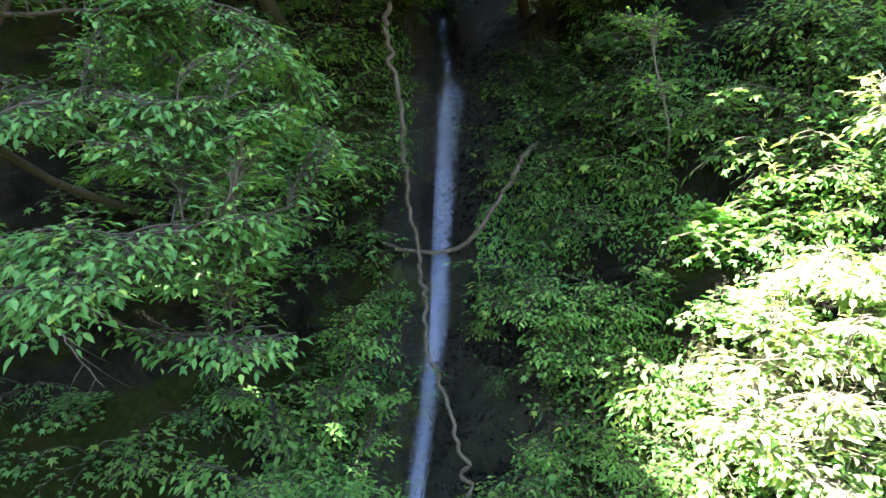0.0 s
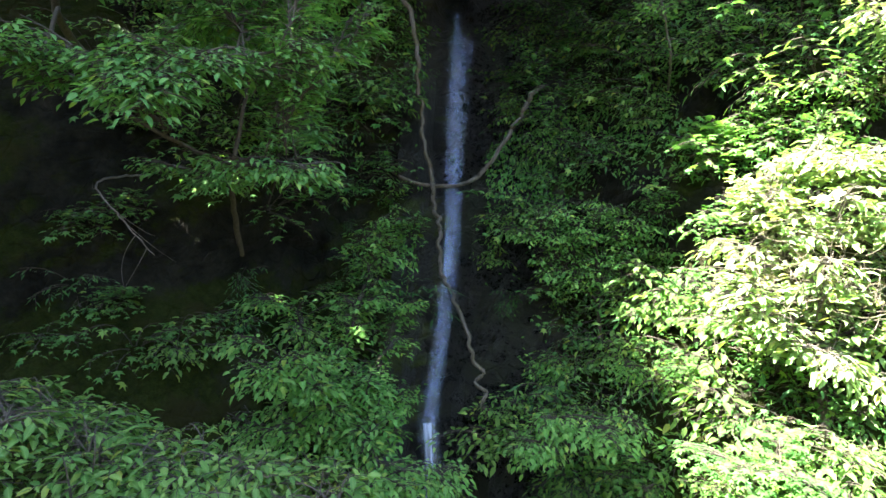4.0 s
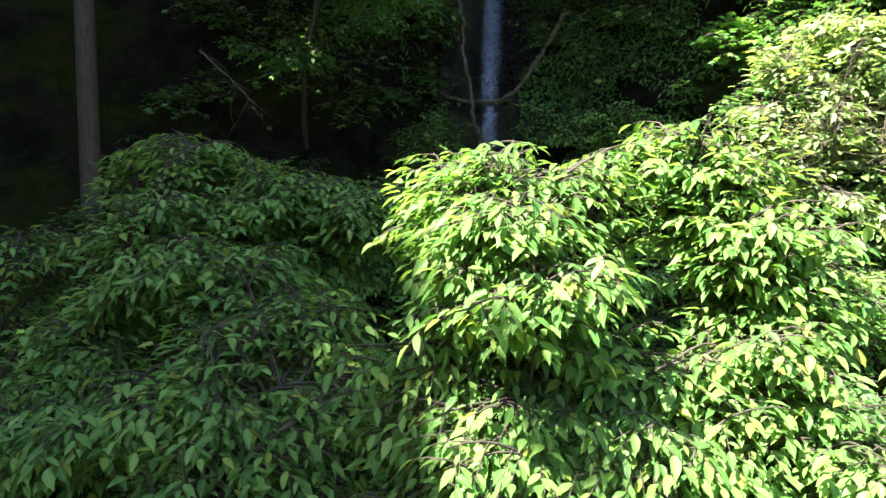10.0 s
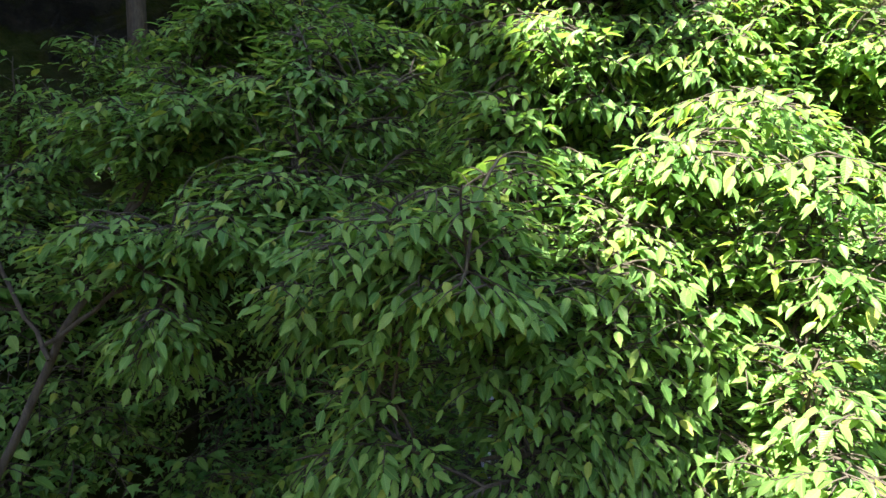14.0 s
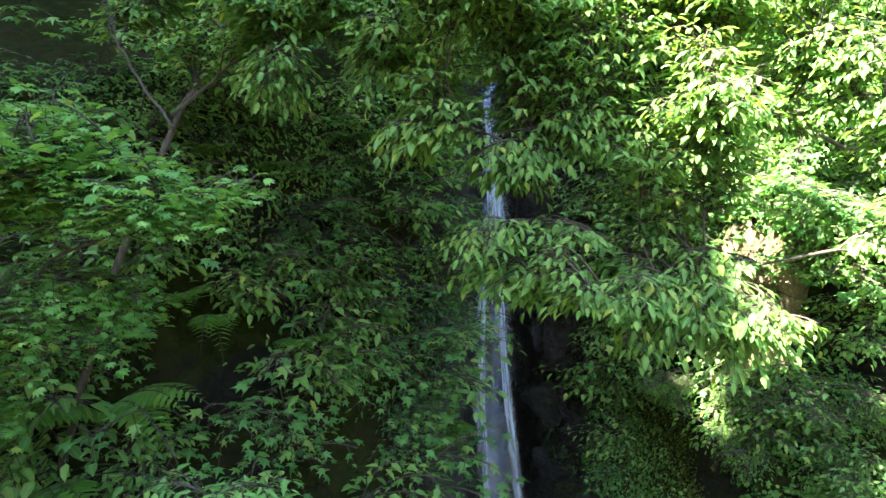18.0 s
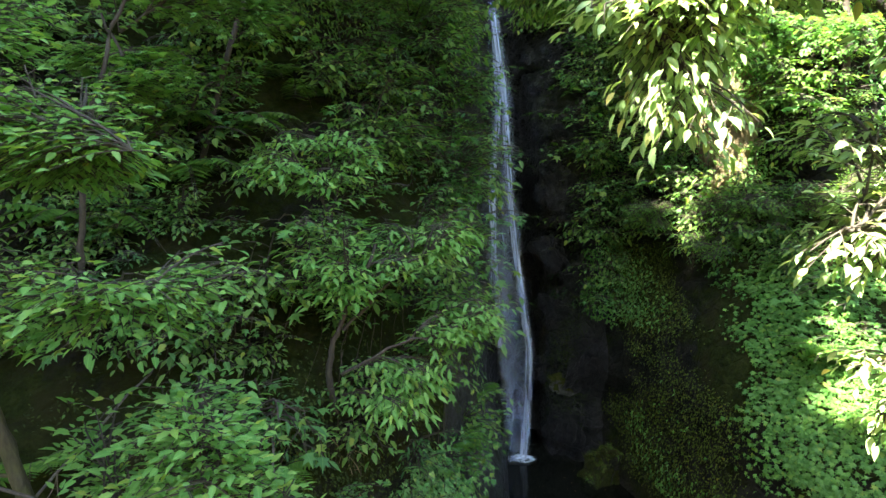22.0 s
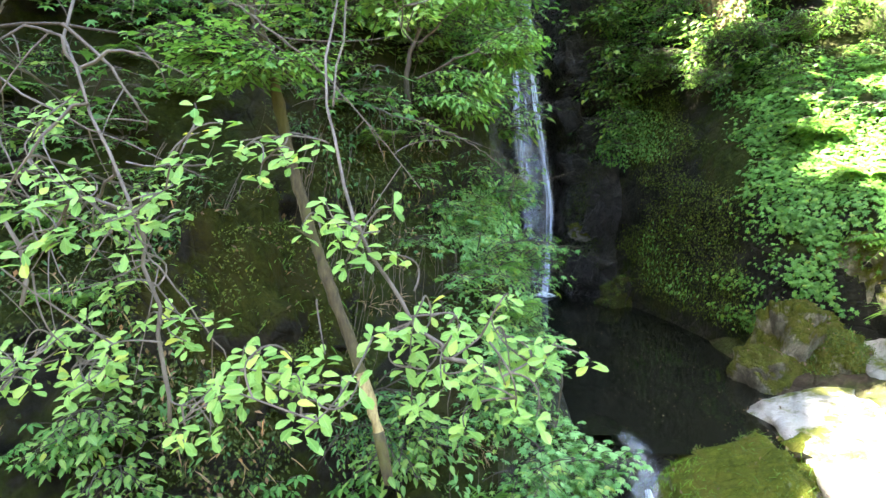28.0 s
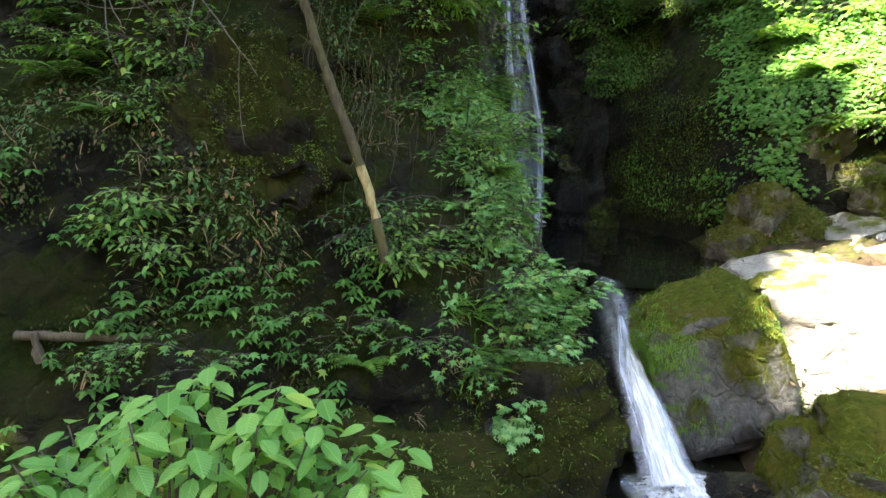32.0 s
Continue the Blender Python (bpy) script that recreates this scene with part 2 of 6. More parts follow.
LEAF_GRASS = leaf_material("fresh_grass", (0.075, 0.20, 0.018), (0.17, 0.36, 0.045), 0.5, 0.4)
LEAF_FRESH = leaf_material("spring_leaf", (0.114, 0.30, 0.065), (0.220, 0.46, 0.125), 0.45, 0.45)
LEAF_FRESH_ONE = leaf_material("spring_leaf_single", (0.114, 0.30, 0.065), (0.220, 0.46, 0.125), 0.45, 0.45, True)
LEAF_WHORL = leaf_material("young_whorl_leaf", (0.16, 0.34, 0.075), (0.31, 0.54, 0.16), 0.42, 0.45)
LEAF_WHORL_ONE = leaf_material("young_whorl_leaf_single", (0.16, 0.34, 0.075), (0.31, 0.54, 0.16), 0.42, 0.45, True)
# paler and less saturated than the other leaf greens
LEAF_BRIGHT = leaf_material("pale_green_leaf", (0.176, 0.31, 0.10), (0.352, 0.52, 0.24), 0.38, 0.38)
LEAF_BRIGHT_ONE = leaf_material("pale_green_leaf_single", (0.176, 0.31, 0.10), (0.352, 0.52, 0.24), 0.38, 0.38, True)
LEAF_CEDAR = leaf_material("cedar_needles", (0.013, 0.055, 0.022), (0.031, 0.095, 0.035), 0.6, 0.15)
LEAF_DRY = leaf_material("dead_leaf", (0.080, 0.052, 0.026), (0.21, 0.150, 0.080), 0.8, 0.15)
# creeper green raised to stand in for sun that partly reaches the bank
LEAF_BANK_LIT = leaf_material("lit_bank_creeper_leaf", (0.14, 0.34, 0.10), (0.27, 0.52, 0.20), 0.4, 0.4)
LEAF_CREEP = leaf_material("creeper_leaf", (0.060, 0.18, 0.032), (0.14, 0.32, 0.070), 0.4, 0.35)
# moss green halved so that the lower wall reads as in shade
LEAF_MOSS_SHADED = leaf_material("moss_shoots", (0.020, 0.036, 0.006), (0.055, 0.088, 0.013), 0.8, 0.2)
# brighter copy of the moss, makes up for light missing on the buttress
LEAF_MOSS_LIT = leaf_material("lit_moss_shoots", (0.042, 0.070, 0.009), (0.110, 0.160, 0.022), 0.8, 0.2)
LEAF_STRAW = leaf_material("dry_grass", (0.10, 0.072, 0.038), (0.27, 0.205, 0.11), 0.7, 0.2)
BARK = bark_material("grey_bark", (0.022, 0.018, 0.013), (0.085, 0.070, 0.050))
ROOT = bark_material("root_bark", (0.036, 0.027, 0.017), (0.125, 0.095, 0.058))
BARK_MOSS = bark_material("mossy_bark", (0.016, 0.013, 0.007), (0.085, 0.068, 0.030), (0.062, 0.066, 0.014))
BARK_VINE = bark_material("vine_bark", (0.040, 0.032, 0.024), (0.15, 0.125, 0.092))
TWIG = bark_material("dry_twig", (0.05, 0.042, 0.034), (0.17, 0.145, 0.12))
TWIG_PALE = bark_material("pale_twig", (0.07, 0.056, 0.040), (0.22, 0.185, 0.135))
BARE_WOOD = bark_material("bare_wood", (0.10, 0.07, 0.03), (0.46, 0.38, 0.18))
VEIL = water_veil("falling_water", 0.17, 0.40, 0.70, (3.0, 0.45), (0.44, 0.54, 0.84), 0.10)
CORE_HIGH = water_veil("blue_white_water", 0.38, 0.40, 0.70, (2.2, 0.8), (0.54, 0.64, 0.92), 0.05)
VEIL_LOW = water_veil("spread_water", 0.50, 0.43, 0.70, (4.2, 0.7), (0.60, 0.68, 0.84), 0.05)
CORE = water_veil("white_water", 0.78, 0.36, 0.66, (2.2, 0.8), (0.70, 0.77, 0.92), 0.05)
FOAM = water_veil("foam", 0.95, 0.36, 0.60, (3.2, 1.5), (0.76, 0.80, 0.86), 0.14)
THIN = water_veil("thin_water", 0.40, 0.44, 0.66, (4.0, 1.2), (0.45, 0.50, 0.56), 0.06)


def pool_material():
    k = Nodes("pool_water")
    k.b.inputs["Base Color"].default_value = (0.006, 0.006, 0.004, 1)
    k.b.inputs["Roughness"].default_value = 0.04
    k.b.inputs["IOR"].default_value = 1.33
    k.bump(k.noise(k.coords((1, 1, 1)), 5.0, 3, 0.5), 0.06, 0.03)
    return k.m


POOL = pool_material()


# ---- mesh helpers ----
def mesh_object(name, verts, tris, material, parent=None, label="", smooth=False, uv=None):
    """One mesh from arrays of points and triangles."""
    me = bpy.data.meshes.new(name)
    verts, tris = np.asarray(verts, np.float32), np.asarray(tris, np.int32)
    me.vertices.add(len(verts))
    me.vertices.foreach_set("co", verts.ravel())
    me.loops.add(tris.size)
    me.loops.foreach_set("vertex_index", tris.ravel())
    me.polygons.add(len(tris))
    me.polygons.foreach_set("loop_start", np.arange(0, tris.size, 3, dtype=np.int32))
    if smooth:
        me.polygons.foreach_set("use_smooth", np.ones(len(tris), bool))
    me.update(calc_edges=True)
    if uv is not None:
        me.uv_layers.new(name="UVMap").data.foreach_set("uv", np.asarray(uv, np.float32)[tris.ravel()].ravel())
    me.materials.append(material)
    ob = new(name, me)
    if parent is not None:
        ob.parent = parent
        ob.matrix_parent_inverse = parent.matrix_basis.inverted()
    if label:
        tagged(ob, label)
    return ob


def empty(name, place):
    ob = new(name)
    ob.empty_display_size = 0.1
    ob.matrix_basis = Matrix.Translation(place)
    return ob


def grid_tris(nu, nv):
    a = (np.arange(nu - 1)[:, None] * nv + np.arange(nv - 1)).ravel()
    return np.concatenate([np.c_[a, a + nv, a + nv + 1], np.c_[a, a + nv + 1, a + 1]])


def unit(v):
    v = np.asarray(v, float)
    return v / np.maximum(np.linalg.norm(v, axis=-1, keepdims=True), 1e-9)


def tubes(lines, sides=5):
    """Points and triangles of tapered round stems. lines: (points, first radius, last radius)."""
    vs, ts, at = [], [], 0
    turn = np.linspace(0, 2 * np.pi, sides, endpoint=False)
    for pts, r0, r1 in lines:
        pts = np.asarray(pts, float)
        n = len(pts)
        d = unit(np.gradient(pts, axis=0))
        side = unit(np.cross(d, (0.31, 0.17, 0.93)))
        top = np.cross(side, d)
        r = np.linspace(r0, r1, n)[:, None, None]
        ring = pts[:, None] + r * (np.cos(turn)[None, :, None] * side[:, None] + np.sin(turn)[None, :, None] * top[:, None])
        vs.append(ring.reshape(-1, 3))
        i = (np.arange(n - 1)[:, None] * sides + np.arange(sides)).ravel()
        j = (np.arange(n - 1)[:, None] * sides + (np.arange(sides) + 1) % sides).ravel()
        ts.append(np.concatenate([np.c_[i, j, j + sides], np.c_[i, j + sides, i + sides]]) + at)
        cap = np.array([[(n - 1) * sides, (n - 1) * sides + q, (n - 1) * sides + q + 1] for q in range(1, sides - 1)])
        ts.append(cap + at)
        at += n * sides
    return np.concatenate(vs), np.concatenate(ts)


def bezier(a, b, c, n=8):
    t = np.linspace(0, 1, n)[:, None]
    return (1 - t) ** 2 * np.asarray(a) + 2 * t * (1 - t) * np.asarray(b) + t**2 * np.asarray(c)


def smooth_line(pts, n=40):
    """A smooth curve through a few points."""
    pts = np.asarray(pts, float)
    k = np.arange(len(pts))
    t = np.linspace(0, len(pts) - 1, n)
    i = np.clip(t.astype(int), 0, len(pts) - 2)
    f = (t - i)[:, None]
    m = np.gradient(pts, axis=0)
    a, b = pts[i], pts[i + 1]
    return (2 * f**3 - 3 * f**2 + 1) * a + (f**3 - 2 * f**2 + f) * m[i] + (3 * f**2 - 2 * f**3) * b + (f**3 - f**2) * m[i + 1]


# ---- leaf shapes: y runs along the leaf, z is its upper side, length 1 ----
def blade(width, stations, fold=0.12, bend=0.12, tip=0.0):
    """A pointed leaf, folded along its rib and bent down to the tip."""
    rib = [(0, t, -bend * t * t) for t, _ in stations]
    mid = [(t, w) for t, w in stations[1:-1]]
    left = [(-width * w / 2, t + tip, -bend * t * t + fold * w * width) for t, w in mid]
    right = [(width * w / 2, t + tip, -bend * t * t + fold * w * width) for t, w in mid]
    v, n, m = rib + left + right, len(stations), len(mid)
    L, R = n, n + m
    t = [(0, 1, L), (0, R, 1), (n - 2, n - 1, L + m - 1), (n - 2, R + m - 1, n - 1)]
    for q in range(m - 1):
        t += [(q + 1, q + 2, L + q + 1), (q + 1, L + q + 1, L + q), (q + 1, R + q + 1, q + 2), (q + 1, R + q, R + q + 1)]
    return np.array(v, float), np.array(t)


def star(lobes, notch):
    """A lobed leaf as of a maple."""
    v = [(0, 0.3, 0.0), (0, 0, 0)]
    pts = []
    for q in range(lobes):
        a = radians(-118 + 236 * q / (lobes - 1))
        r = 0.68 - 0.16 * abs(q - (lobes - 1) / 2) / ((lobes - 1) / 2)
        pts.append((r * math.sin(a), 0.3 + r * math.cos(a), -0.10))
        if q < lobes - 1:
            b = radians(-118 + 236 * (q + 0.5) / (lobes - 1))
            pts.append((notch * math.sin(b), 0.3 + notch * math.cos(b), 0.05))
    v += pts
    t = [(0, 2 + q + 1, 2 + q) for q in range(len(pts) - 1)] + [(0, 2, 1), (0, 1, 1 + len(pts))]
    return np.array(v, float), np.array(t)[:, ::-1]


OVAL = blade(0.42, [(0, 0), (0.12, 0.55), (0.36, 1.0), (0.66, 0.80), (0.87, 0.28), (1.0, 0)], 0.20, 0.22)
OVAL_LOW = blade(0.52, [(0, 0), (0.4, 1.0), (1.0, 0)], 0.15, 0.12)
OVAL_MID = blade(0.48, [(0, 0), (0.26, 0.95), (0.62, 0.82), (1.0, 0)], 0.18, 0.18)
LANCE = blade(0.30, [(0, 0), (0.3, 0.95), (0.65, 0.75), (1.0, 0)], 0.12, 0.15)
NARROW = blade(0.36, [(0, 0), (0.28, 1.0), (0.65, 0.75), (1.0, 0)], 0.14, 0.18)
SPATULA = blade(0.52, [(0, 0), (0.3, 0.55), (0.62, 1.0), (0.86, 0.78), (1.0, 0)], 0.14, 0.18)
MAPLE = star(5, 0.26)
MAPLE_WIDE = star(7, 0.34)
STRAP = blade(0.07, [(0, 0), (0.3, 1.0), (0.7, 0.8), (1.0, 0)], 0.02, 0.5)


class Leaves:
    """Collects leaves (base, direction, upper side, length) to become one mesh or single ones."""

    def __init__(self):
        self.p, self.d, self.n, self.s = [], [], [], []

    def add(self, p, d, n, s):
        self.p.append(p), self.d.append(d), self.n.append(n), self.s.append(s)

    def arrays(self):
        return np.array(self.p), unit(np.array(self.d)), np.array(self.n, float), np.array(self.s)

    def frames(self):
        p, d, n, s = self.arrays()
        side = unit(np.cross(d, n))
        return p, np.stack([side, d, np.cross(side, d)], 1), s

    def mesh(self, name, shape, material, parent, label="", keep=None):
        if not self.p:
            return None
        p, f, s = self.frames()
        if keep is not None:
            p, f, s = p[keep], f[keep], s[keep]
        v, t = shape
        verts = p[:, None] + s[:, None, None] * np.einsum("vk,nkj->nvj", v, f)
        tris = t[None] + (np.arange(len(p)) * len(v))[:, None, None]
        ob = mesh_object(name, verts.reshape(-1, 3), tris.reshape(-1, 3), material, parent, label, uv=np.tile(v[:, :2], (len(p), 1)))
        return tagged(ob, kind="stuff") if parent is not None else ob

    def singles(self, shape_mesh, parent, picked):
        """The picked leaves as objects of their own on one mesh."""
        p, f, s = self.frames()
        back = parent.matrix_basis.inverted()
        for i in picked:
            ob = new("leaf", shape_mesh)
            ob.parent = parent
            m = Matrix([[*(f[i][:, r] * s[i]), p[i][r]] for r in range(3)] + [[0, 0, 0, 1]])
            ob.matrix_basis = back @ m


def shape_mesh(name, shape, material):
    me = bpy.data.meshes.new(name)
    me.from_pydata([tuple(v) for v in shape[0]], [], [tuple(int(q) for q in t) for t in shape[1]])
    flat = [shape[0][int(q)][:2] for t in shape[1] for q in t]
    me.uv_layers.new(name="UVMap").data.foreach_set("uv", np.asarray(flat, np.float32).ravel())
    me.materials.append(material)
    return me


UP = np.array((0.0, 0.0, 1.0))


def spray(leaves, wood, a, tip, size, gap=0.055, twig_gap=0.085, reach=0.42, leafy=1.1, arch=0.25, hang=0.45, thick=0.008):
    """One leafy branch from a to tip: flat side twigs in turn, leaves in turn along them, hanging a little."""
    a, tip = np.asarray(a, float), np.asarray(tip, float)
    length = np.linalg.norm(tip - a)
    mid = (a + tip) / 2 + UP * arch * length + rng.normal(0, 0.06, 3) * length
    n = max(6, int(length / 0.12))
    line = bezier(a, mid, tip, n)
    wood.append((line, thick, 0.003))
    seg = np.linalg.norm(np.diff(line, axis=0), axis=1)
    along = np.r_[0, np.cumsum(seg)]
    total = along[-1]
    s, sign = max(0.0, total - leafy), 1 if rng.random() < 0.5 else -1
    while s < total:
        i = min(np.searchsorted(along, s), n - 1)
        p = line[i - 1] + (line[i] - line[i - 1]) * ((s - along[i - 1]) / max(seg[i - 1], 1e-6)) if i else line[0]
        d = unit(line[min(i + 1, n - 1)] - line[max(i - 1, 0)])
        flat = np.cross(d, UP)
        flat = unit(flat) if np.linalg.norm(flat) > 0.1 else np.array((1.0, 0, 0))
        left = (total - s) / leafy
        tl = reach * (0.35 + 0.65 * math.sin(math.pi * min(1, max(0.06, left * 0.9)))) * rng.uniform(0.7, 1.2)
        out = unit(d * 0.75 + sign * flat * rng.uniform(0.7, 1.1) + rng.normal(0, 0.12, 3) - UP * 0.1)
        m = max(2, int(tl / gap))
        pts = p + np.linspace(0, tl, m + 1)[:, None] * out - np.linspace(0, 1, m + 1)[:, None] ** 2 * UP * tl * 0.30
        wood.append((pts[:: max(1, m // 3)] if m > 3 else pts, 0.0035, 0.0015))
        cross = unit(np.cross(out, UP))
        for q in range(1, m + 1):
            w = 1 if q % 2 else -1
            ld = out * (0.75 if q < m else 1.5) + w * cross * (0.85 if q < m else 0.1) - UP * (hang * rng.uniform(0.4, 1.6) + rng.uniform(-0.2, 0.25))
            ln = UP * 1.0 + w * cross * 0.25 + out * hang * 0.7 + rng.normal(0, 0.22, 3)
            leaves.add(pts[q], ld + rng.normal(0, 0.22, 3), ln, size * rng.choice((0.55, 0.85, 0.95, 1.05)) * rng.uniform(0.85, 1.15))
        sign = -sign
        s += twig_gap * rng.uniform(0.7, 1.4)
    return line


def shell(center, radii, n, low=0.55):
    """Points in the outer part of an ellipsoid, gathered into fans of a few branches with gaps between."""
    k = max(1, n // 6) if n >= 12 else n
    v = unit(rng.normal(0, 1, (k, 3)))
    heads = np.asarray(center) + v * rng.uniform(low, 1.0, (k, 1)) * np.asarray(radii)
    return heads[np.arange(n) % k] + rng.normal(0, 1, (n, 3)) * (0.085, 0.085, 0.05) * (n > k)


def make_tree(name, label, category, trunk, r0, r1, limbs, clumps, size, shape, leaf_mat, wood_mat, single=None, near=None, most=0, group="", sides=9, fill=1.0, **kw):
    """A tree: trunk, limbs (point lists), and leafy branches that fill the clumps (center, radii, count)."""
    root = tagged(empty(name, trunk[0]), label, category, group)
    line = smooth_line(trunk, 26)
    line += rng.normal(0, 0.012, line.shape) * np.linspace(0.3, 1, len(line))[:, None]
    mesh_object("trunk", *tubes([(line, r0, r1)], sides), wood_mat, root, smooth=True)
    bones = [line]
    for q, limb in enumerate(limbs):
        l = smooth_line(limb, 18) + rng.normal(0, 0.010, (18, 3))
        mesh_object("limb", *tubes([(l, min(0.02, r1 * 1.1), 0.006)], 7), wood_mat, root, smooth=True)
        bones.append(l)
    bones = np.concatenate(bones)
    leaves, wood = Leaves(), []
    tips = np.concatenate([shell(c, r, int(n * fill)) for c, r, n in clumps]) if clumps else np.zeros((0, 3))
    if len(tips):
        tips = tips[np.argsort([np.min(np.linalg.norm(bones - q, axis=1)) for q in tips])]
    marks = []
    for tip in tips:
        # each branch forks off the nearest wood below it, older branches included
        far = np.linalg.norm(bones - tip, axis=1)
        far = far + 0.9 * np.maximum(0, bones[:, 2] - tip[2] + 0.05) + 2.0 * (far < 0.32) + rng.uniform(0, 0.12, len(far))
        a = bones[int(np.argmin(far))]
        marks.append((len(leaves.p), len(wood), tip))
        line = spray(leaves, wood, a, tip, size, **kw)
        bones = np.concatenate([bones, line[1 : max(3, int(len(line) * 0.75))]])
    if not wood:
        return root
    keep, rest = np.ones(len(leaves.p), bool), np.ones(len(wood), bool)
    if single is not None and most:
        # the nearest branches are parts, each with its own leaves
        ends = [m[:2] for m in marks[1:]] + [(len(leaves.p), len(wood))]
        done = 0
        for q in np.argsort([np.linalg.norm(m[2] - np.asarray(near)) for m in marks]):
            (l0, w0, _), (l1, w1) = marks[q], ends[q]
            if done + l1 - l0 > most:
                break
            branch = mesh_object("branch", *tubes(wood[w0:w1], 4), wood_mat, root, smooth=True)
            leaves.singles(single, branch, range(l0, l1))
            keep[l0:l1], rest[w0:w1] = False, False
            done += l1 - l0
    tagged(mesh_object("twig_mass", *tubes([w for w, r in zip(wood, rest) if r], 4), wood_mat, root, smooth=True), kind="stuff")
    leaves.mesh("crown", shape, leaf_mat, root, keep=keep)
    return root


# ---- the cliff: how far back it stands at each place along it and each height ----
LX = [-14, -7, -4, -2.4, -1.3, -0.52]
LZ = [-2.4, 0, 2, 5, 8, 11, 14, 18]
LY = np.array([[-11, -10.4, -9.9, -9.2, -8.4, -7.8], [-10.2, -9.4, -8.9, -8.5, -7.3, -6.9], [-9.4, -8.6, -8.0, -6.6, -4.6, -0.9],
               [-7.5, -6.4, -5.0, -3.2, -1.2, 1.0], [-5.5, -4.2, -2.6, -0.6, 1.2, 2.4], [-3.5, -0.5, 2.2, 4.2, 4.7, 4.7],
               [-2, 1, 3.4, 4.7, 5.0, 5.6], [1, 3.5, 5.5, 7, 8.5, 10]])
RX = [-0.28, 0.5, 1.1, 1.7, 2.3, 3.2, 5, 9, 14]
RZ = [-2.4, 0, 1.0, 2.2, 3.2, 4.1, 5.2, 8, 11, 14, 18]
RY = np.array([[0.3, 0.3, 0.1, -1.7, -4.4, -5.5, -6.6, -7.5, -8.5], [0.3, 0.3, 0.0, -1.7, -4.2, -5.2, -6.4, -7.5, -8.5], [0.5, 0.4, 0.1, -1.6, -4.1, -5.0, -6.2, -7.3, -8.3],
               [0.8, 0.6, 0.2, -1.4, -3.7, -4.7, -5.7, -7, -8], [1.0, 0.8, 0.7, -0.5, -2.4, -3.6, -4.6, -6, -7], [1.1, 1.0, 1.0, 0.6, -1.0, -2.4, -3.4, -4.5, -6],
               [1.6, 1.2, 1.2, 0.9, -0.1, -1.0, -1.8, -3.5, -5], [2.7, 2.3, 2.2, 1.8, 0.9, -0.4, -1.4, -2.5, -4],
               [4.9, 4.7, 4.7, 4.4, 3.6, 2.6, 1.2, -0.5, -2], [6.0, 5.4, 5.4, 5.0, 4.3, 3.4, 2.2, 0.5, -1], [10, 9, 8.5, 7.5, 6.5, 5.5, 4.5, 3, 1]])
CX = np.arange(-14, 14.01, 0.1)
CZ = np.arange(-3.0, 22.01, 0.1)
FALL_Z = [0, 0.9, 2.05, 3.7, 5, 7, 9, 10.5, 11.5, 12.9, 14, 15.2, 15.6, 17.1, 18.5]
FALL_Y = [0.15, 0.45, 0.7, 1.0, 1.55, 2.3, 3.1, 3.9, 4.6, 5.35, 5.7, 6.2, 6.9, 9.6, 11.0]
FALL_X = [-0.28, -0.40, -0.55, -0.68, -0.76, -0.72, -0.93, -0.78, -0.75, -0.775, -0.78, -0.785, -0.9, -1.23, -1.3]



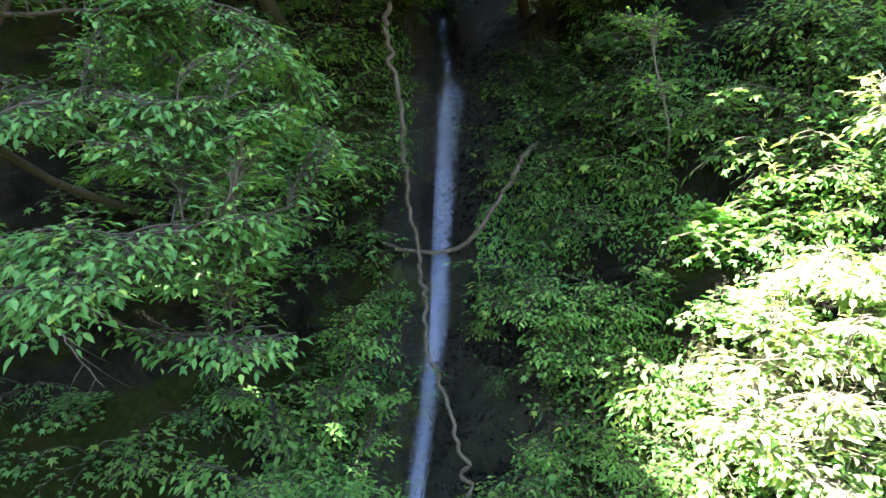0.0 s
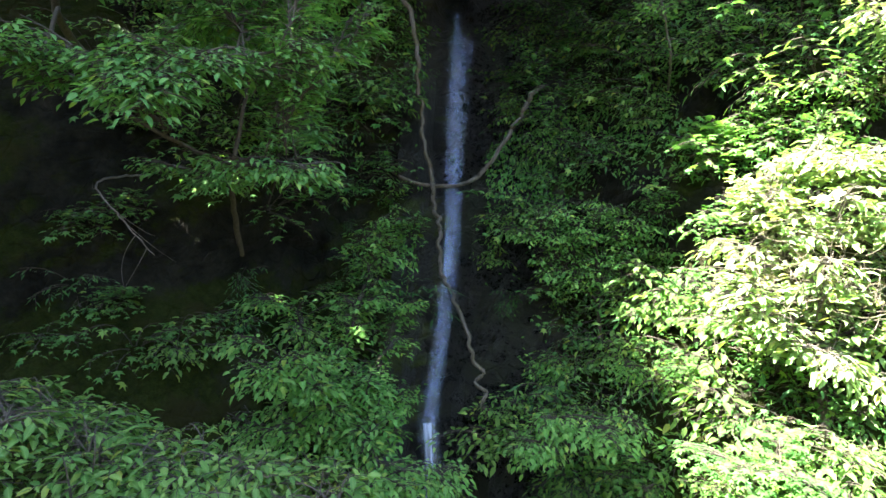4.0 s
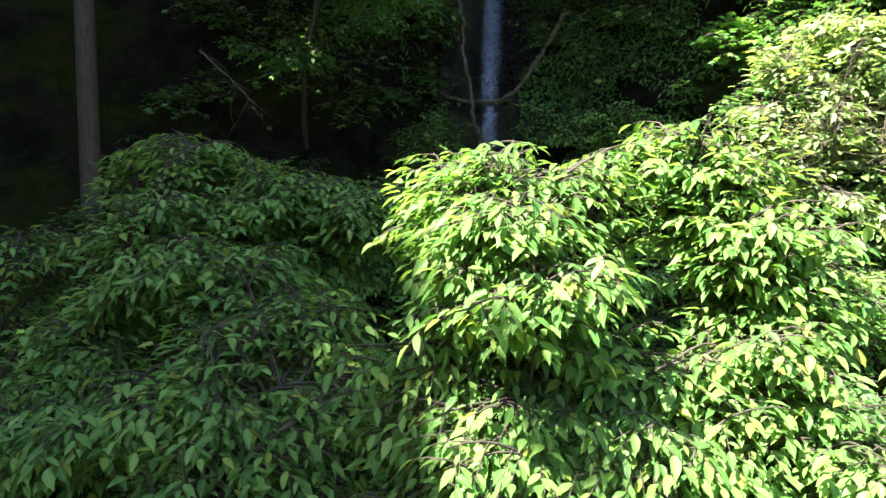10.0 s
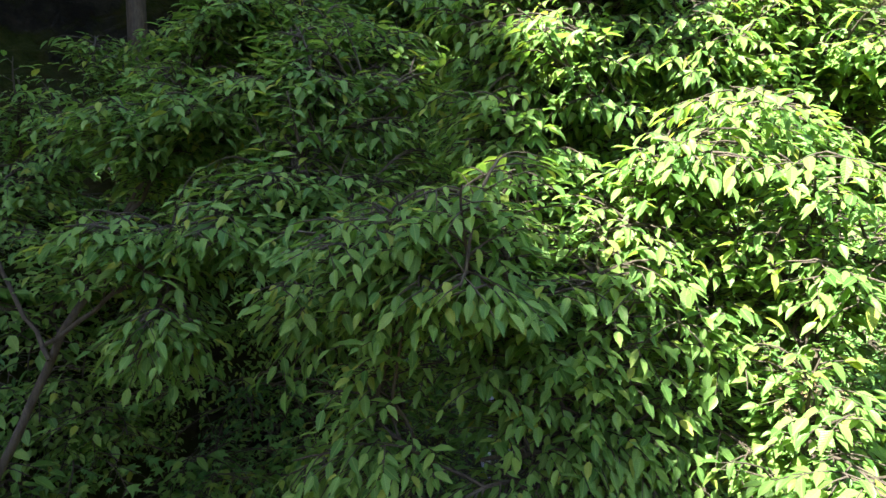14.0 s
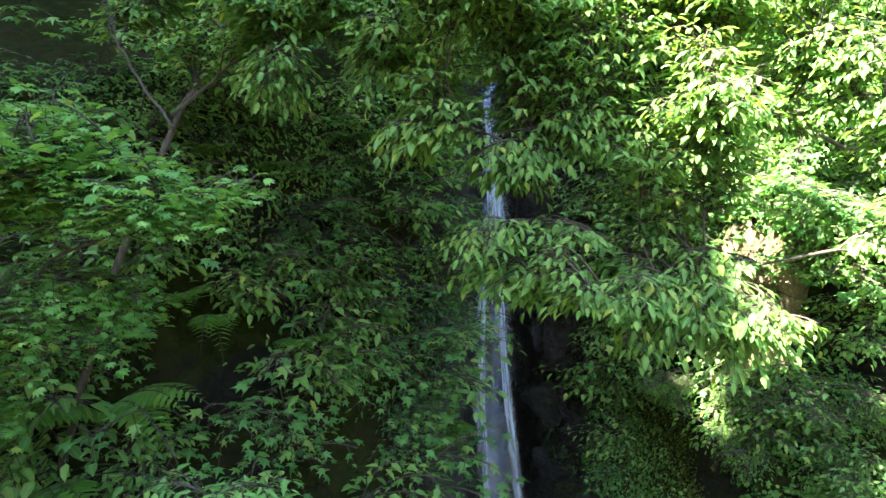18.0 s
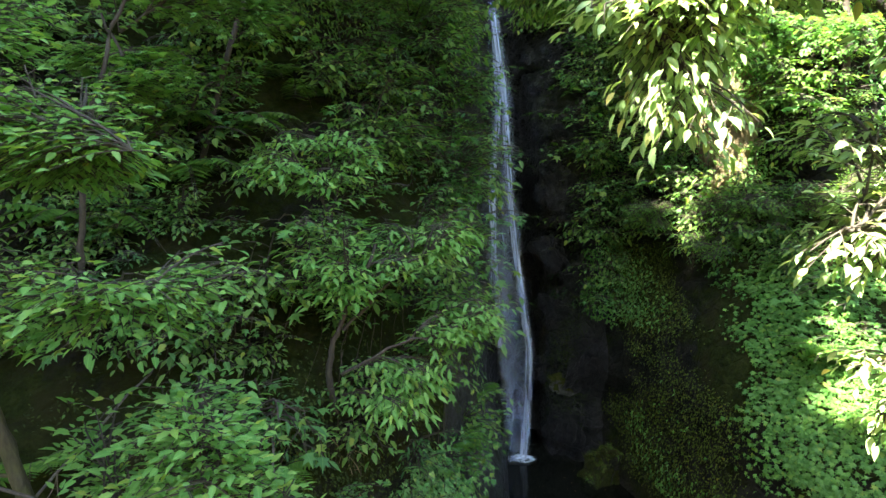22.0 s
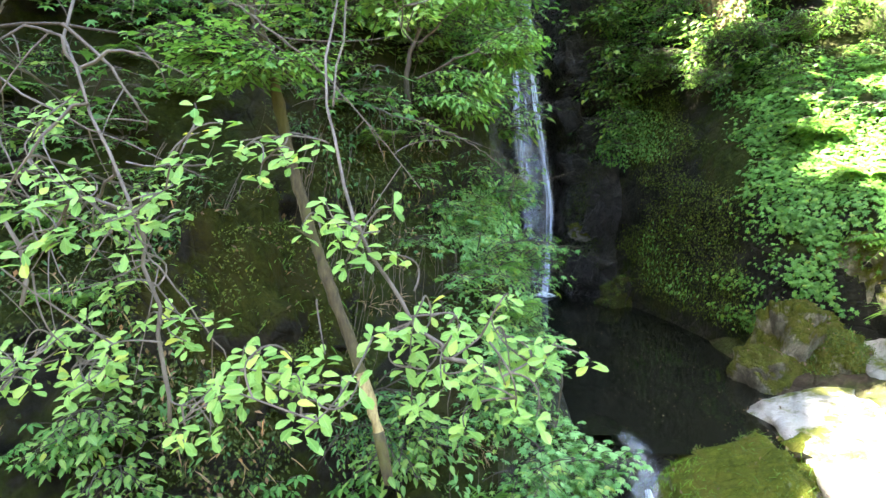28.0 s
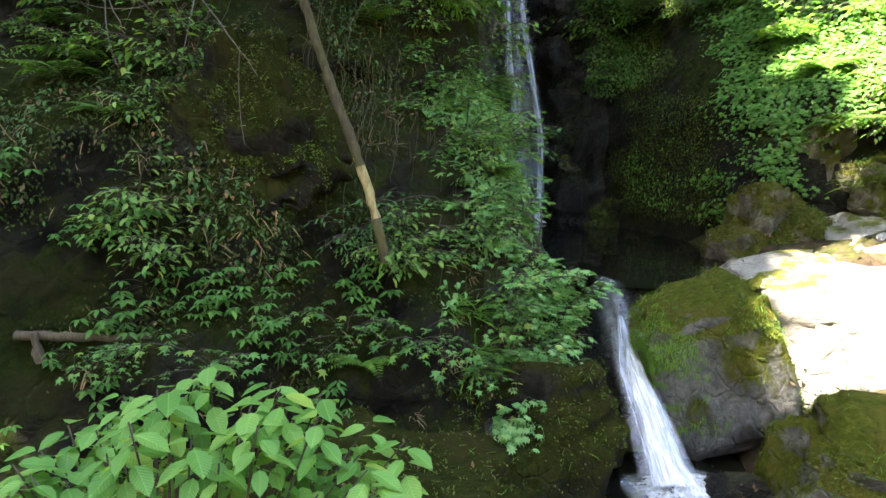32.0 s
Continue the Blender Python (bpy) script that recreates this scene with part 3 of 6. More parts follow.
def cliff_grid():
    cols_l = np.array([np.interp(CZ, LZ, LY[:, q]) for q in range(len(LX))])
    cols_r = np.array([np.interp(CZ, RZ, RY[:, q]) for q in range(len(RX))])
    xs, cols = np.r_[LX, RX], np.concatenate([cols_l, cols_r])
    y = np.array([np.interp(CX, xs, cols[:, q]) for q in range(len(CZ))]).T
    for _ in range(5):
        p = np.pad(y, 1, mode="edge")
        y = (p[:-2, 1:-1] + p[2:, 1:-1] + p[1:-1, :-2] + p[1:-1, 2:] + 2 * y) / 6
    warp = y.copy()
    for i, x in enumerate(CX):
        for j, z in enumerate(CZ):
            k = x + 0.30 * noise.noise(Vector((x * 0.5, 2.0, z * 0.75))) + 0.12 * noise.noise(Vector((x, 5.0, z * 2.1)))
            warp[i, j] = np.interp(k, CX, y[:, j]) if abs(x) < 4 and not (x > 1.3 and z < 4.8) else y[i, j]
    y = warp
    # broken relief: large bulges, ledges, small faces
    for i, x in enumerate(CX):
        for j, z in enumerate(CZ):
            v = Vector((x, y[i, j] * 0.6, z))
            r = 0.42 * noise.noise(v * 0.55) + 0.22 * noise.noise(v * 1.5 + Vector((9, 0, 0)))
            r += 0.10 * abs(noise.noise(Vector((v.x * 3.2, v.y * 2, v.z * 4.6)))) + 0.08 * noise.noise(v * 8.5) + 0.13 * abs(noise.noise(v * 4.3 + Vector((1, 6, 2))))
            if -0.4 < x < 2.2 and z < 7:
                r += 0.30 * abs(noise.noise(v * 2.1 + Vector((3, 3, 3)))) + 0.12 * abs(noise.noise(v * 5.3)) - 0.1
            c = noise.cell(Vector((x * 1.1 + 0.4 * noise.noise(v * 2), 0.3, z * 1.3 + 0.4 * noise.noise(v * 2 + Vector((4, 4, 4))))))
            calm = 0.5 if x > 1.3 and z < 4.8 else 1.0
            y[i, j] -= (0.8 * r + 0.14 * c) * calm
    # the chute of the fall
    fx, fy = np.interp(CZ, FALL_Z, FALL_X), np.interp(CZ, FALL_Z, FALL_Y)
    half = np.interp(CZ, [0, 1.2, 3, 7, 10, 12, 15, 16, 18], [0.36, 0.50, 0.62, 0.45, 0.32, 0.42, 0.46, 0.25, 0.2])
    off = np.abs(CX[:, None] - fx[None]) / half[None]
    w = np.clip(2.2 - 1.4 * off, 0, 1)
    w = w * w * (3 - 2 * w)
    rough = y - np.array([np.interp(CX, CX[::12], y[::12, q]) for q in range(len(CZ))]).T
    return y * (1 - w) + w * (fy[None] + 0.16 + 0.7 * rough)


CY = cliff_grid()


def cliff(x, z):
    """A place on the cliff and the way out of it."""
    i, j = (x - CX[0]) / 0.1, (z - CZ[0]) / 0.1
    i0, j0 = int(np.clip(i, 1, len(CX) - 3)), int(np.clip(j, 1, len(CZ) - 3))
    u, v = i - i0, j - j0
    y = CY[i0, j0] * (1 - u) * (1 - v) + CY[i0 + 1, j0] * u * (1 - v) + CY[i0, j0 + 1] * (1 - u) * v + CY[i0 + 1, j0 + 1] * u * v
    a, b = max(i0 - 2, 0), max(j0 - 2, 0)
    gx = (CY[i0 + 2, j0] - CY[a, j0]) / (0.1 * (i0 + 2 - a))
    gz = (CY[i0, j0 + 2] - CY[i0, b]) / (0.1 * (j0 + 2 - b))
    return np.array((x, y, z)), unit((gx, -1.0, gz))


def cliff_part(name, lo, hi, material, label):
    i0, i1 = int(round((lo + 14) / 0.1)), int(round((hi + 14) / 0.1))
    xs = CX[i0 : i1 + 1]
    v = np.stack(np.broadcast_arrays(xs[:, None], CY[i0 : i1 + 1], CZ[None]), -1)
    ob = mesh_object(name, v.reshape(-1, 3), grid_tris(len(xs), len(CZ)), material, smooth=True)
    return tagged(ob, label, "cliff", kind="structure")


cliff_part("cliff_left", -14, -1.7, ROCK, "steep dark earthy cliff with moss and plants, darkened further for shade")
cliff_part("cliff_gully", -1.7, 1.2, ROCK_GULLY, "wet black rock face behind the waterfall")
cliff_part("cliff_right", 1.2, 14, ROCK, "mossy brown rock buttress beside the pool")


# ---- ground: stream bed below the pool, banks, unseen hillsides out to the horizon that limit sky light ----
def ground_z(x, y):
    bed = np.interp(y, [-60, -20, -11, -8.3, -7.4, -6.9, -6.5, 2], [-6, -3.6, -2.4, -1.95, -1.9, -1.6, -1.2, -1.2])
    right = np.interp(x, [1.0, 1.6, 2.2, 4, 8, 14, 24, 40, 90], [0, 0.9, 1.35, 2.0, 3.5, 10, 26, 44, 70]) * np.interp(y, [-12, -8.6, -6.2], [0.45, 0.75, 1.0])
    left = np.interp(-x, [0.8, 1.6, 4, 8, 14, 24, 40, 90], [0, 0.3, 0.7, 2.0, 9, 20, 34, 60])
    # unseen slope behind the camera, its steepness set by how much sky it hides
    far = max(0.0, -y - 19) * 0.55
    return bed + (right if x > 0 else left) + min(far, 48)


def make_ground():
    xs = np.r_[-90, -60, -40, -28, -20, np.arange(-14, 14.1, 0.2), 20, 28, 40, 60, 90]
    ys = np.r_[-90, -60, -40, -28, -22, np.arange(-18, 2.1, 0.2), 12, 30, 60, 90]
    v = []
    for x in xs:
        for y in ys:
            q = Vector((x, y, 0))
            k = 0.10 * noise.noise(q * 1.1) + 0.05 * noise.noise(q * 3.3) if abs(x) < 15 else 1.5 * noise.noise(q * 0.08)
            v.append((x, y, (ground_z(x, y) if y < 3 else 0.0) + k))
    ob = mesh_object("ground", v, grid_tris(len(xs), len(ys))[:, ::-1][:, [0, 1, 2]], SOIL, smooth=True)
    tagged(ob, "dark forest soil and stones of the stream bed", "ground", kind="structure")


make_ground()

# ---- pool and falling water ----
def make_pool():
    v, t = [], []
    n, m = 50, 90
    for i in range(n):
        for j in range(m):
            x, y = -1.5 + 4.0 * i / (n - 1), -7.0 + 8.74 * j / (m - 1)
            v.append((x, y, 0.006 * noise.noise(Vector((x * 2.2, y * 2.2, 0))) + 0.0))
    keep = [q for q in grid_tris(n, m) if not (np.mean([v[k][0] for k in q]) < -0.45 and np.mean([v[k][1] for k in q]) < -6.6)]
    return tagged(mesh_object("pool_water", v, np.array(keep), POOL, smooth=True), "still dark water of the plunge pool", "water", kind="structure")


make_pool()


def ribbon(path_z, xs, ys, halves, nu, material, name, parent, push=0.0, ripple=0.03, seed=0.0, n=200):
    """A hanging sheet of water along the chute."""
    z = np.linspace(path_z[0], path_z[-1], n)
    cx, cy, h = (np.interp(z, path_z, some) for some in (xs, ys, halves))
    v = np.zeros((nu, n, 3))
    for i in range(nu):
        u = -1 + 2 * i / (nu - 1)
        for j in range(n):
            k = noise.noise(Vector((u * 3 + seed, z[j] * 0.8, seed)))
            e = noise.noise(Vector((seed * 2.0, z[j] * 1.7, u))) * 0.08
            bow = 0.07 * (1 - u * u)
            v[i, j] = cx[j] + u * h[j] * (1 + e), cy[j] - push - bow - ripple * k, z[j]
    uv = np.stack(np.broadcast_arrays(np.linspace(-1, 1, nu)[:, None], z[None] + seed * 7), -1)
    return mesh_object(name, v.reshape(-1, 3), grid_tris(nu, n), material, parent, smooth=True, uv=uv.reshape(-1, 2))


def make_waterfall():
    root = tagged(empty("waterfall", (-0.2, 0.1, 0)), "thin white waterfall down a dark rock chute", "waterfall")
    fz = FALL_Z
    wide = [0.16, 0.24, 0.34, 0.42, 0.42, 0.30, 0.17, 0.18, 0.19, 0.20, 0.24, 0.29, 0.09, 0.07, 0.06]
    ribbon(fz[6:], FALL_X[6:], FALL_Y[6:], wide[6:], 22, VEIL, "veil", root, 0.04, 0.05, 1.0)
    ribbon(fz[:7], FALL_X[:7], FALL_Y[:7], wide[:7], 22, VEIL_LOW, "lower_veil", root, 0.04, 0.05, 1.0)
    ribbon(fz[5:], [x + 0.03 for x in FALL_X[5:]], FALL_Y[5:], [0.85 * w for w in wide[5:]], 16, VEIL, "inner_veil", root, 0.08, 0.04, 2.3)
    core_x = [-0.26, -0.20, -0.16, -0.42, -0.56, -0.66, -0.93, -0.80, -0.78, -0.81, -0.83, -0.84, -0.9, -1.23, -1.3]
    core_w = [0.12, 0.11, 0.11, 0.10, 0.10, 0.11, 0.11, 0.12, 0.12, 0.13, 0.12, 0.10, 0.08, 0.06, 0.05]
    ribbon(fz[:7], core_x[:7], FALL_Y[:7], core_w[:7], 10, CORE, "core", root, 0.12, 0.05, 4.0)
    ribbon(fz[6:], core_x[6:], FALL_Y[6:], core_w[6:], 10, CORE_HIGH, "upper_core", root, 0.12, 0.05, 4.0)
    ribbon(fz[2:7], [-0.72, -0.88, -0.93, -0.80, -0.93], FALL_Y[2:7], [0.10, 0.12, 0.12, 0.1, 0.06], 10, CORE, "side_strand", root, 0.09, 0.05, 8.0)
    ribbon(fz[:4], [-0.44, -0.56, -0.66, -0.70], FALL_Y[:4], [0.10, 0.14, 0.14, 0.08], 10, VEIL_LOW, "low_strand", root, 0.12, 0.05, 11.0)
    v = []
    for i in range(24):
        for j in range(14):
            a, r = 2 * math.pi * i / 23, (0.24 + 0.1 * noise.noise(Vector((math.cos(2 * math.pi * i / 23) * 2, math.sin(2 * math.pi * i / 23) * 2, 5)))) * j / 13
            v.append((-0.3 + 1.3 * r * math.cos(a), 0.0 + 0.8 * r * math.sin(a) - 0.1, 0.02 + 0.07 * (1 - j / 13) * (1 + noise.noise(Vector((a * 2, r * 8, 0))))))
    mesh_object("splash", v, grid_tris(24, 14), FOAM, root, smooth=True, uv=[(0.9 * (q % 14) / 13, 6 * (q // 14) / 23) for q in range(24 * 14)])
    return root


make_waterfall()


def make_cascade():
    root = tagged(empty("cascade", (0.1, -8.1, -1.75)), "short white cascade pouring out of the pool", "waterfall")
    t = [0, 0.10, 0.22, 0.48, 0.74, 0.92, 1.0]
    cx, cy = [-0.32, -0.28, -0.22, -0.14, -0.04, 0.05, 0.10], [-6.6, -6.88, -7.0, -7.32, -7.72, -8.02, -8.15]
    cz, hw = [0.01, 0.005, -0.20, -0.74, -1.20, -1.58, -1.74], [0.32, 0.26, 0.22, 0.20, 0.23, 0.29, 0.34]
    for name, material, lift, wide, t0, t1, seed, lean in (("lip_water", THIN, 0.01, 1.1, 0.0, 0.85, 2.0, 0.0), ("lip_strand", THIN, 0.03, 0.9, 0.08, 0.95, 5.0, 0.0), ("white_water", FOAM, 0.05, 0.80, 0.44, 1.0, 6.0, 0.02), ("outer_strand", CORE, 0.06, 0.95, 0.30, 1.0, 9.0, 0.0), ("spray", FOAM, 0.09, 0.55, 0.56, 1.0, 13.0, -0.03)):
        n, nu = 90, 20
        v, uv = np.zeros((nu, n, 3)), np.zeros((nu, n, 2))
        for i in range(nu):
            u = -1 + 2 * i / (nu - 1)
            for j in range(n):
                f = j / (n - 1)
                s = t0 + (t1 - t0) * f
                k = noise.noise(Vector((u * 3 + seed, s * 6, seed))) + 0.4 * noise.noise(Vector((u * 9, s * 14, seed)))
                x, y, z, h = (np.interp(s, t, some) for some in (cx, cy, cz, hw))
                thin = min(1.0, 0.25 + 2.6 * f)
                v[i, j] = x + lean + u * h * wide * thin, y - lift - 0.06 * (1 - u * u) - 0.05 * k, z + lift + 0.05 * (1 - u * u) + 0.04 * k
                uv[i, j] = u, s * 2.4 + seed
        mesh_object(name, v.reshape(-1, 3), grid_tris(nu, n)[:, ::-1], material, root, smooth=True, uv=uv.reshape(-1, 2))
    v = []
    for i in range(30):
        for j in range(12):
            a, r = 2 * math.pi * i / 29, 0.62 * j / 11
            v.append((0.25 + 1.0 * r * math.cos(a), -8.15 + 0.7 * r * math.sin(a), -1.74 + 0.14 * (1 - j / 11) ** 2 * (1 + 1.2 * noise.noise(Vector((math.cos(a) * 3, math.sin(a) * 3, r * 9))))))
    mesh_object("splash", v, grid_tris(30, 12), FOAM, root, smooth=True, uv=[(0.95 * (q % 12) / 11, 7 * (q // 12) / 29) for q in range(360)])


make_cascade()
v = []
for j in range(60):
    y = -7.35 - 26 * (j / 59) ** 1.4
    mid, half = 0.2 + 0.5 * noise.noise(Vector((y * 0.25, 1, 0))), 0.75 + 0.35 * noise.noise(Vector((y * 0.5, 7, 0)))
    v += [(mid + half * (-1 + 2 * i / 19), y, np.interp(y, [-34, -20, -11, -8.3, -7.3], [-4.2, -3.45, -2.25, -1.80, -1.76]) + 0.015 * noise.noise(Vector((i, j, 0)))) for i in range(20)]
tagged(mesh_object("stream_water", v, grid_tris(60, 20), POOL, smooth=True), "dark stream water below the cascade", "water", kind="structure")


# ---- boulders and bedrock ----
def boulder(name, label, place, radii, turn, seed, material, squash=0.25, detail=5, rough=1.0):
    bm = bmesh.new()
    bmesh.ops.create_icosphere(bm, subdivisions=detail, radius=1.0)
    for q in bm.verts:
        c = q.co.normalized()
        k = 1 + rough * 0.24 * noise.noise(c * 1.3 + Vector((seed, 0, 0))) + 0.09 * noise.noise(c * 3.4 + Vector((0, seed, 0))) + 0.025 * noise.noise(c * 9 + Vector((0, 0, seed)))
        k += rough * (0.13 * abs(noise.noise(c * 2.6 + Vector((seed, 4, 0)))) + 0.06 * abs(noise.noise(c * 6.5 + Vector((2, seed, 0)))) - 0.05)
        flat = noise.cell(c * 1.6 + Vector((seed, seed, 0))) * 0.07 * rough
        q.co = Vector([math.copysign(abs(w) ** (1 - squash), w) for w in c]) * (k + flat)
    me = bpy.data.meshes.new(name)
    bm.to_mesh(me)
    bm.free()
    for f in me.polygons:
        f.use_smooth = True
    me.materials.append(material)
    ob = new(name, me)
    ob.matrix_basis = pose(*place, *turn) @ Matrix.Diagonal((*radii, 1))
    return tagged(ob, label, "boulder", "boulders round the pool")


boulder("boulder", "large mossy grey boulder with grass beside the cascade", (0.78, -7.22, -0.80), (0.70, 0.56, 0.90), (10, -20, -6), 3.0, ROCK_MOSS_LIT, 0.55, 5, 0.4)
boulder("boulder", "mossy grey boulder in the stream below the slab", (1.85, -8.75, -1.45), (1.0, 0.7, 0.72), (8, 6, -12), 8.0, ROCK_MOSS_LIT, 0.4, 5, 0.8)
boulder("boulder", "grey rock at the pool's waterline, moss on its back", (2.0, -4.95, 0.08), (0.32, 0.42, 0.40), (0, -12, 20), 14.0, ROCK_BANK, 0.35, 5, 1.2)
boulder("boulder", "lichened ochre rock over the pool's edge", (2.45, -4.72, 0.45), (0.40, 0.45, 0.62), (8, 6, 30), 17.0, ROCK_BANK, 0.35, 5, 1.4)
boulder("boulder", "tall mossy ochre rock on the bank over the pool", (3.25, -4.5, 1.05), (0.36, 0.45, 0.85), (10, 4, 40), 21.0, ROCK_BANK, 0.22, 5, 1.8)
boulder("boulder", "mossy grey rock rising from the slab", (2.75, -5.1, 0.32), (0.34, 0.36, 0.46), (-6, 14, -20), 24.0, ROCK_BANK, 0.30, 5, 1.5)
boulder("boulder", "low mossy rock in the bank above the slab", (3.9, -5.0, 0.95), (0.6, 0.6, 0.6), (4, -8, 10), 29.0, ROCK_BANK, 0.30, 5, 1.5)
boulder("boulder", "low wet stone at the foot of the cascade", (0.75, -8.35, -1.72), (0.36, 0.26, 0.2), (0, 5, 0), 27.0, ROCK_WET)
boulder("boulder", "mossy bulging rock at the foot of the bank", (-1.42, -7.75, -1.5), (0.80, 0.7, 0.85), (0, 10, 15), 33.0, ROCK_MOSS_SHADED, 0.3, 5, 2.4)
boulder("boulder", "low mossy rock between the slab and the pool", (1.45, -6.75, -0.52), (0.62, 0.42, 0.56), (0, 6, 20), 36.0, ROCK_MOSS_LIT)
boulder("bedrock_slab", "broad pale slab of sunlit bedrock on the bank", (2.75, -6.55, -0.50), (1.6, 1.2, 0.72), (9, -5, 6), 40.0, ROCK_PALE, 0.45, 5, 0.35)
boulder("bedrock_slab", "pale rising bedrock behind the slab", (4.3, -5.7, 0.0), (1.5, 1.5, 0.8), (8, -8, -20), 44.0, ROCK_PALE, 0.45, 5, 0.4)
boulder("rock_outcrop", "bare ochre rock outcrop in the sun above the ledge", (3.12, -0.40, 6.35), (0.46, 0.5, 1.25), (-8, 6, 12), 62.0, ROCK_OCHRE, 0.20, 5, 2.4)
boulder("bedrock_sill", "wet rock sill that holds the pool", (-0.05, -6.80, -0.78), (0.60, 0.26, 0.66), (0, 0, 4), 58.0, ROCK_WET, 0.45)
boulder("boulder", "mossy rock half under the hanging leaves", (-2.7, -9.5, -1.65), (1.5, 0.8, 1.0), (0, 5, -10), 51.0, ROCK_MOSS_SHADED, 0.3, 5, 2.4)

boulder("rock_bulge", "dark olive mossy rock bulging from the earthy bank", (-3.75, -8.12, 1.62), (0.66, 0.45, 0.85), (-14, -28, 8), 91.0, ROCK_MOSS_SHADED, 0.25, 5, 2.0)

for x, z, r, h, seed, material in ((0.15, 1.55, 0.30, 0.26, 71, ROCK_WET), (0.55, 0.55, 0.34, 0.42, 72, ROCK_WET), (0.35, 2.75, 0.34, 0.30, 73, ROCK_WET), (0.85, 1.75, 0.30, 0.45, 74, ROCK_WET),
                                  (0.2, 3.9, 0.30, 0.38, 75, ROCK_WET), (0.75, 3.4, 0.36, 0.34, 76, ROCK_WET), (0.3, 5.2, 0.34, 0.40, 77, ROCK_WET), (0.95, 4.7, 0.30, 0.42, 78, ROCK_WET), (0.12, 0.35, 0.26, 0.30, 79, ROCK_WET), (0.6, 6.3, 0.36, 0.4, 80, ROCK_WET), (0.45, 1.35, 0.24, 0.2, 82, ROCK_MOSS_LIT)):
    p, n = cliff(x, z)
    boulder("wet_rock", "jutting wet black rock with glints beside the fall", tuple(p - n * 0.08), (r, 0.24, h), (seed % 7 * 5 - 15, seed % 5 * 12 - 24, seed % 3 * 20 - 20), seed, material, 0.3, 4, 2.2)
boulder("boulder", "green mossy rock standing in the back of the pool", (1.2, -0.6, 0.02), (0.42, 0.36, 0.52), (0, 14, 25), 84.0, ROCK_MOSS_SHADED, 0.15, 5, 2.0)

# ---- hanging vines and roots across the fall ----
VINE_X = [-1.66, -1.67, -1.48, -1.36, -1.29, -1.12, -1.05, -0.92, -0.85, -0.60, -0.36, -0.17, -0.05]
VINE_Z = [16.4, 15.83, 15.15, 14.28, 13.48, 12.58, 12.1, 11.75, 11.1, 10.75, 10.28, 9.7, 9.2]
VINE_Y = [4.7, 4.6, 4.5, 4.5, 4.55, 4.7, 4.6, 4.3, 3.9, 3.5, 3.1, 2.9, 2.8]



def vine(name, label, pts, r0, r1, n=120, wob=0.02):
    line = smooth_line(pts, n)
    for i, p in enumerate(line):
        line[i] += [wob * noise.noise(Vector((i * 0.21, 3, 0))), wob * noise.noise(Vector((i * 0.21, 7, 0))), 0]
    ob = mesh_object(name, *tubes([(line, r0, r1)], 8), BARK_VINE, smooth=True)
    return tagged(ob, label, "vine", "vines on the cliff")


vine("vine", "long twisted grey vine hanging down beside the waterfall", np.c_[VINE_X, VINE_Y, VINE_Z], 0.042, 0.028, 200, 0.13)
CROSS_X, CROSS_Z = [-2.9, -2.29, -1.9, -1.52, -1.09, -0.57, -0.21, 0.14, 0.40, 0.61, 0.85], [13.1, 12.9, 12.75, 12.55, 12.49, 12.53, 12.8, 13.34, 13.8, 14.17, 14.4]
vine("vine", "bent grey vine crossing in front of the waterfall", np.c_[CROSS_X, [4.6, 4.7, 4.8, 4.8, 4.85, 4.9, 4.9, 4.95, 5.0, 5.2, 6.2], CROSS_Z], 0.028, 0.042, 140, 0.10)


# ---- trees and large bushes ----
BEAM_LEAF = shape_mesh("hornbeam_leaf", OVAL, LEAF_BEAM_ONE)
WHORL_LEAF = shape_mesh("whorl_leaf", SPATULA, LEAF_WHORL_ONE)
PALE_LEAF = shape_mesh("pale_leaf", OVAL, LEAF_BRIGHT_ONE)


def on_cliff(x, z, sink=0.08):
    p, n = cliff(x, z)
    return tuple(p - n * sink)


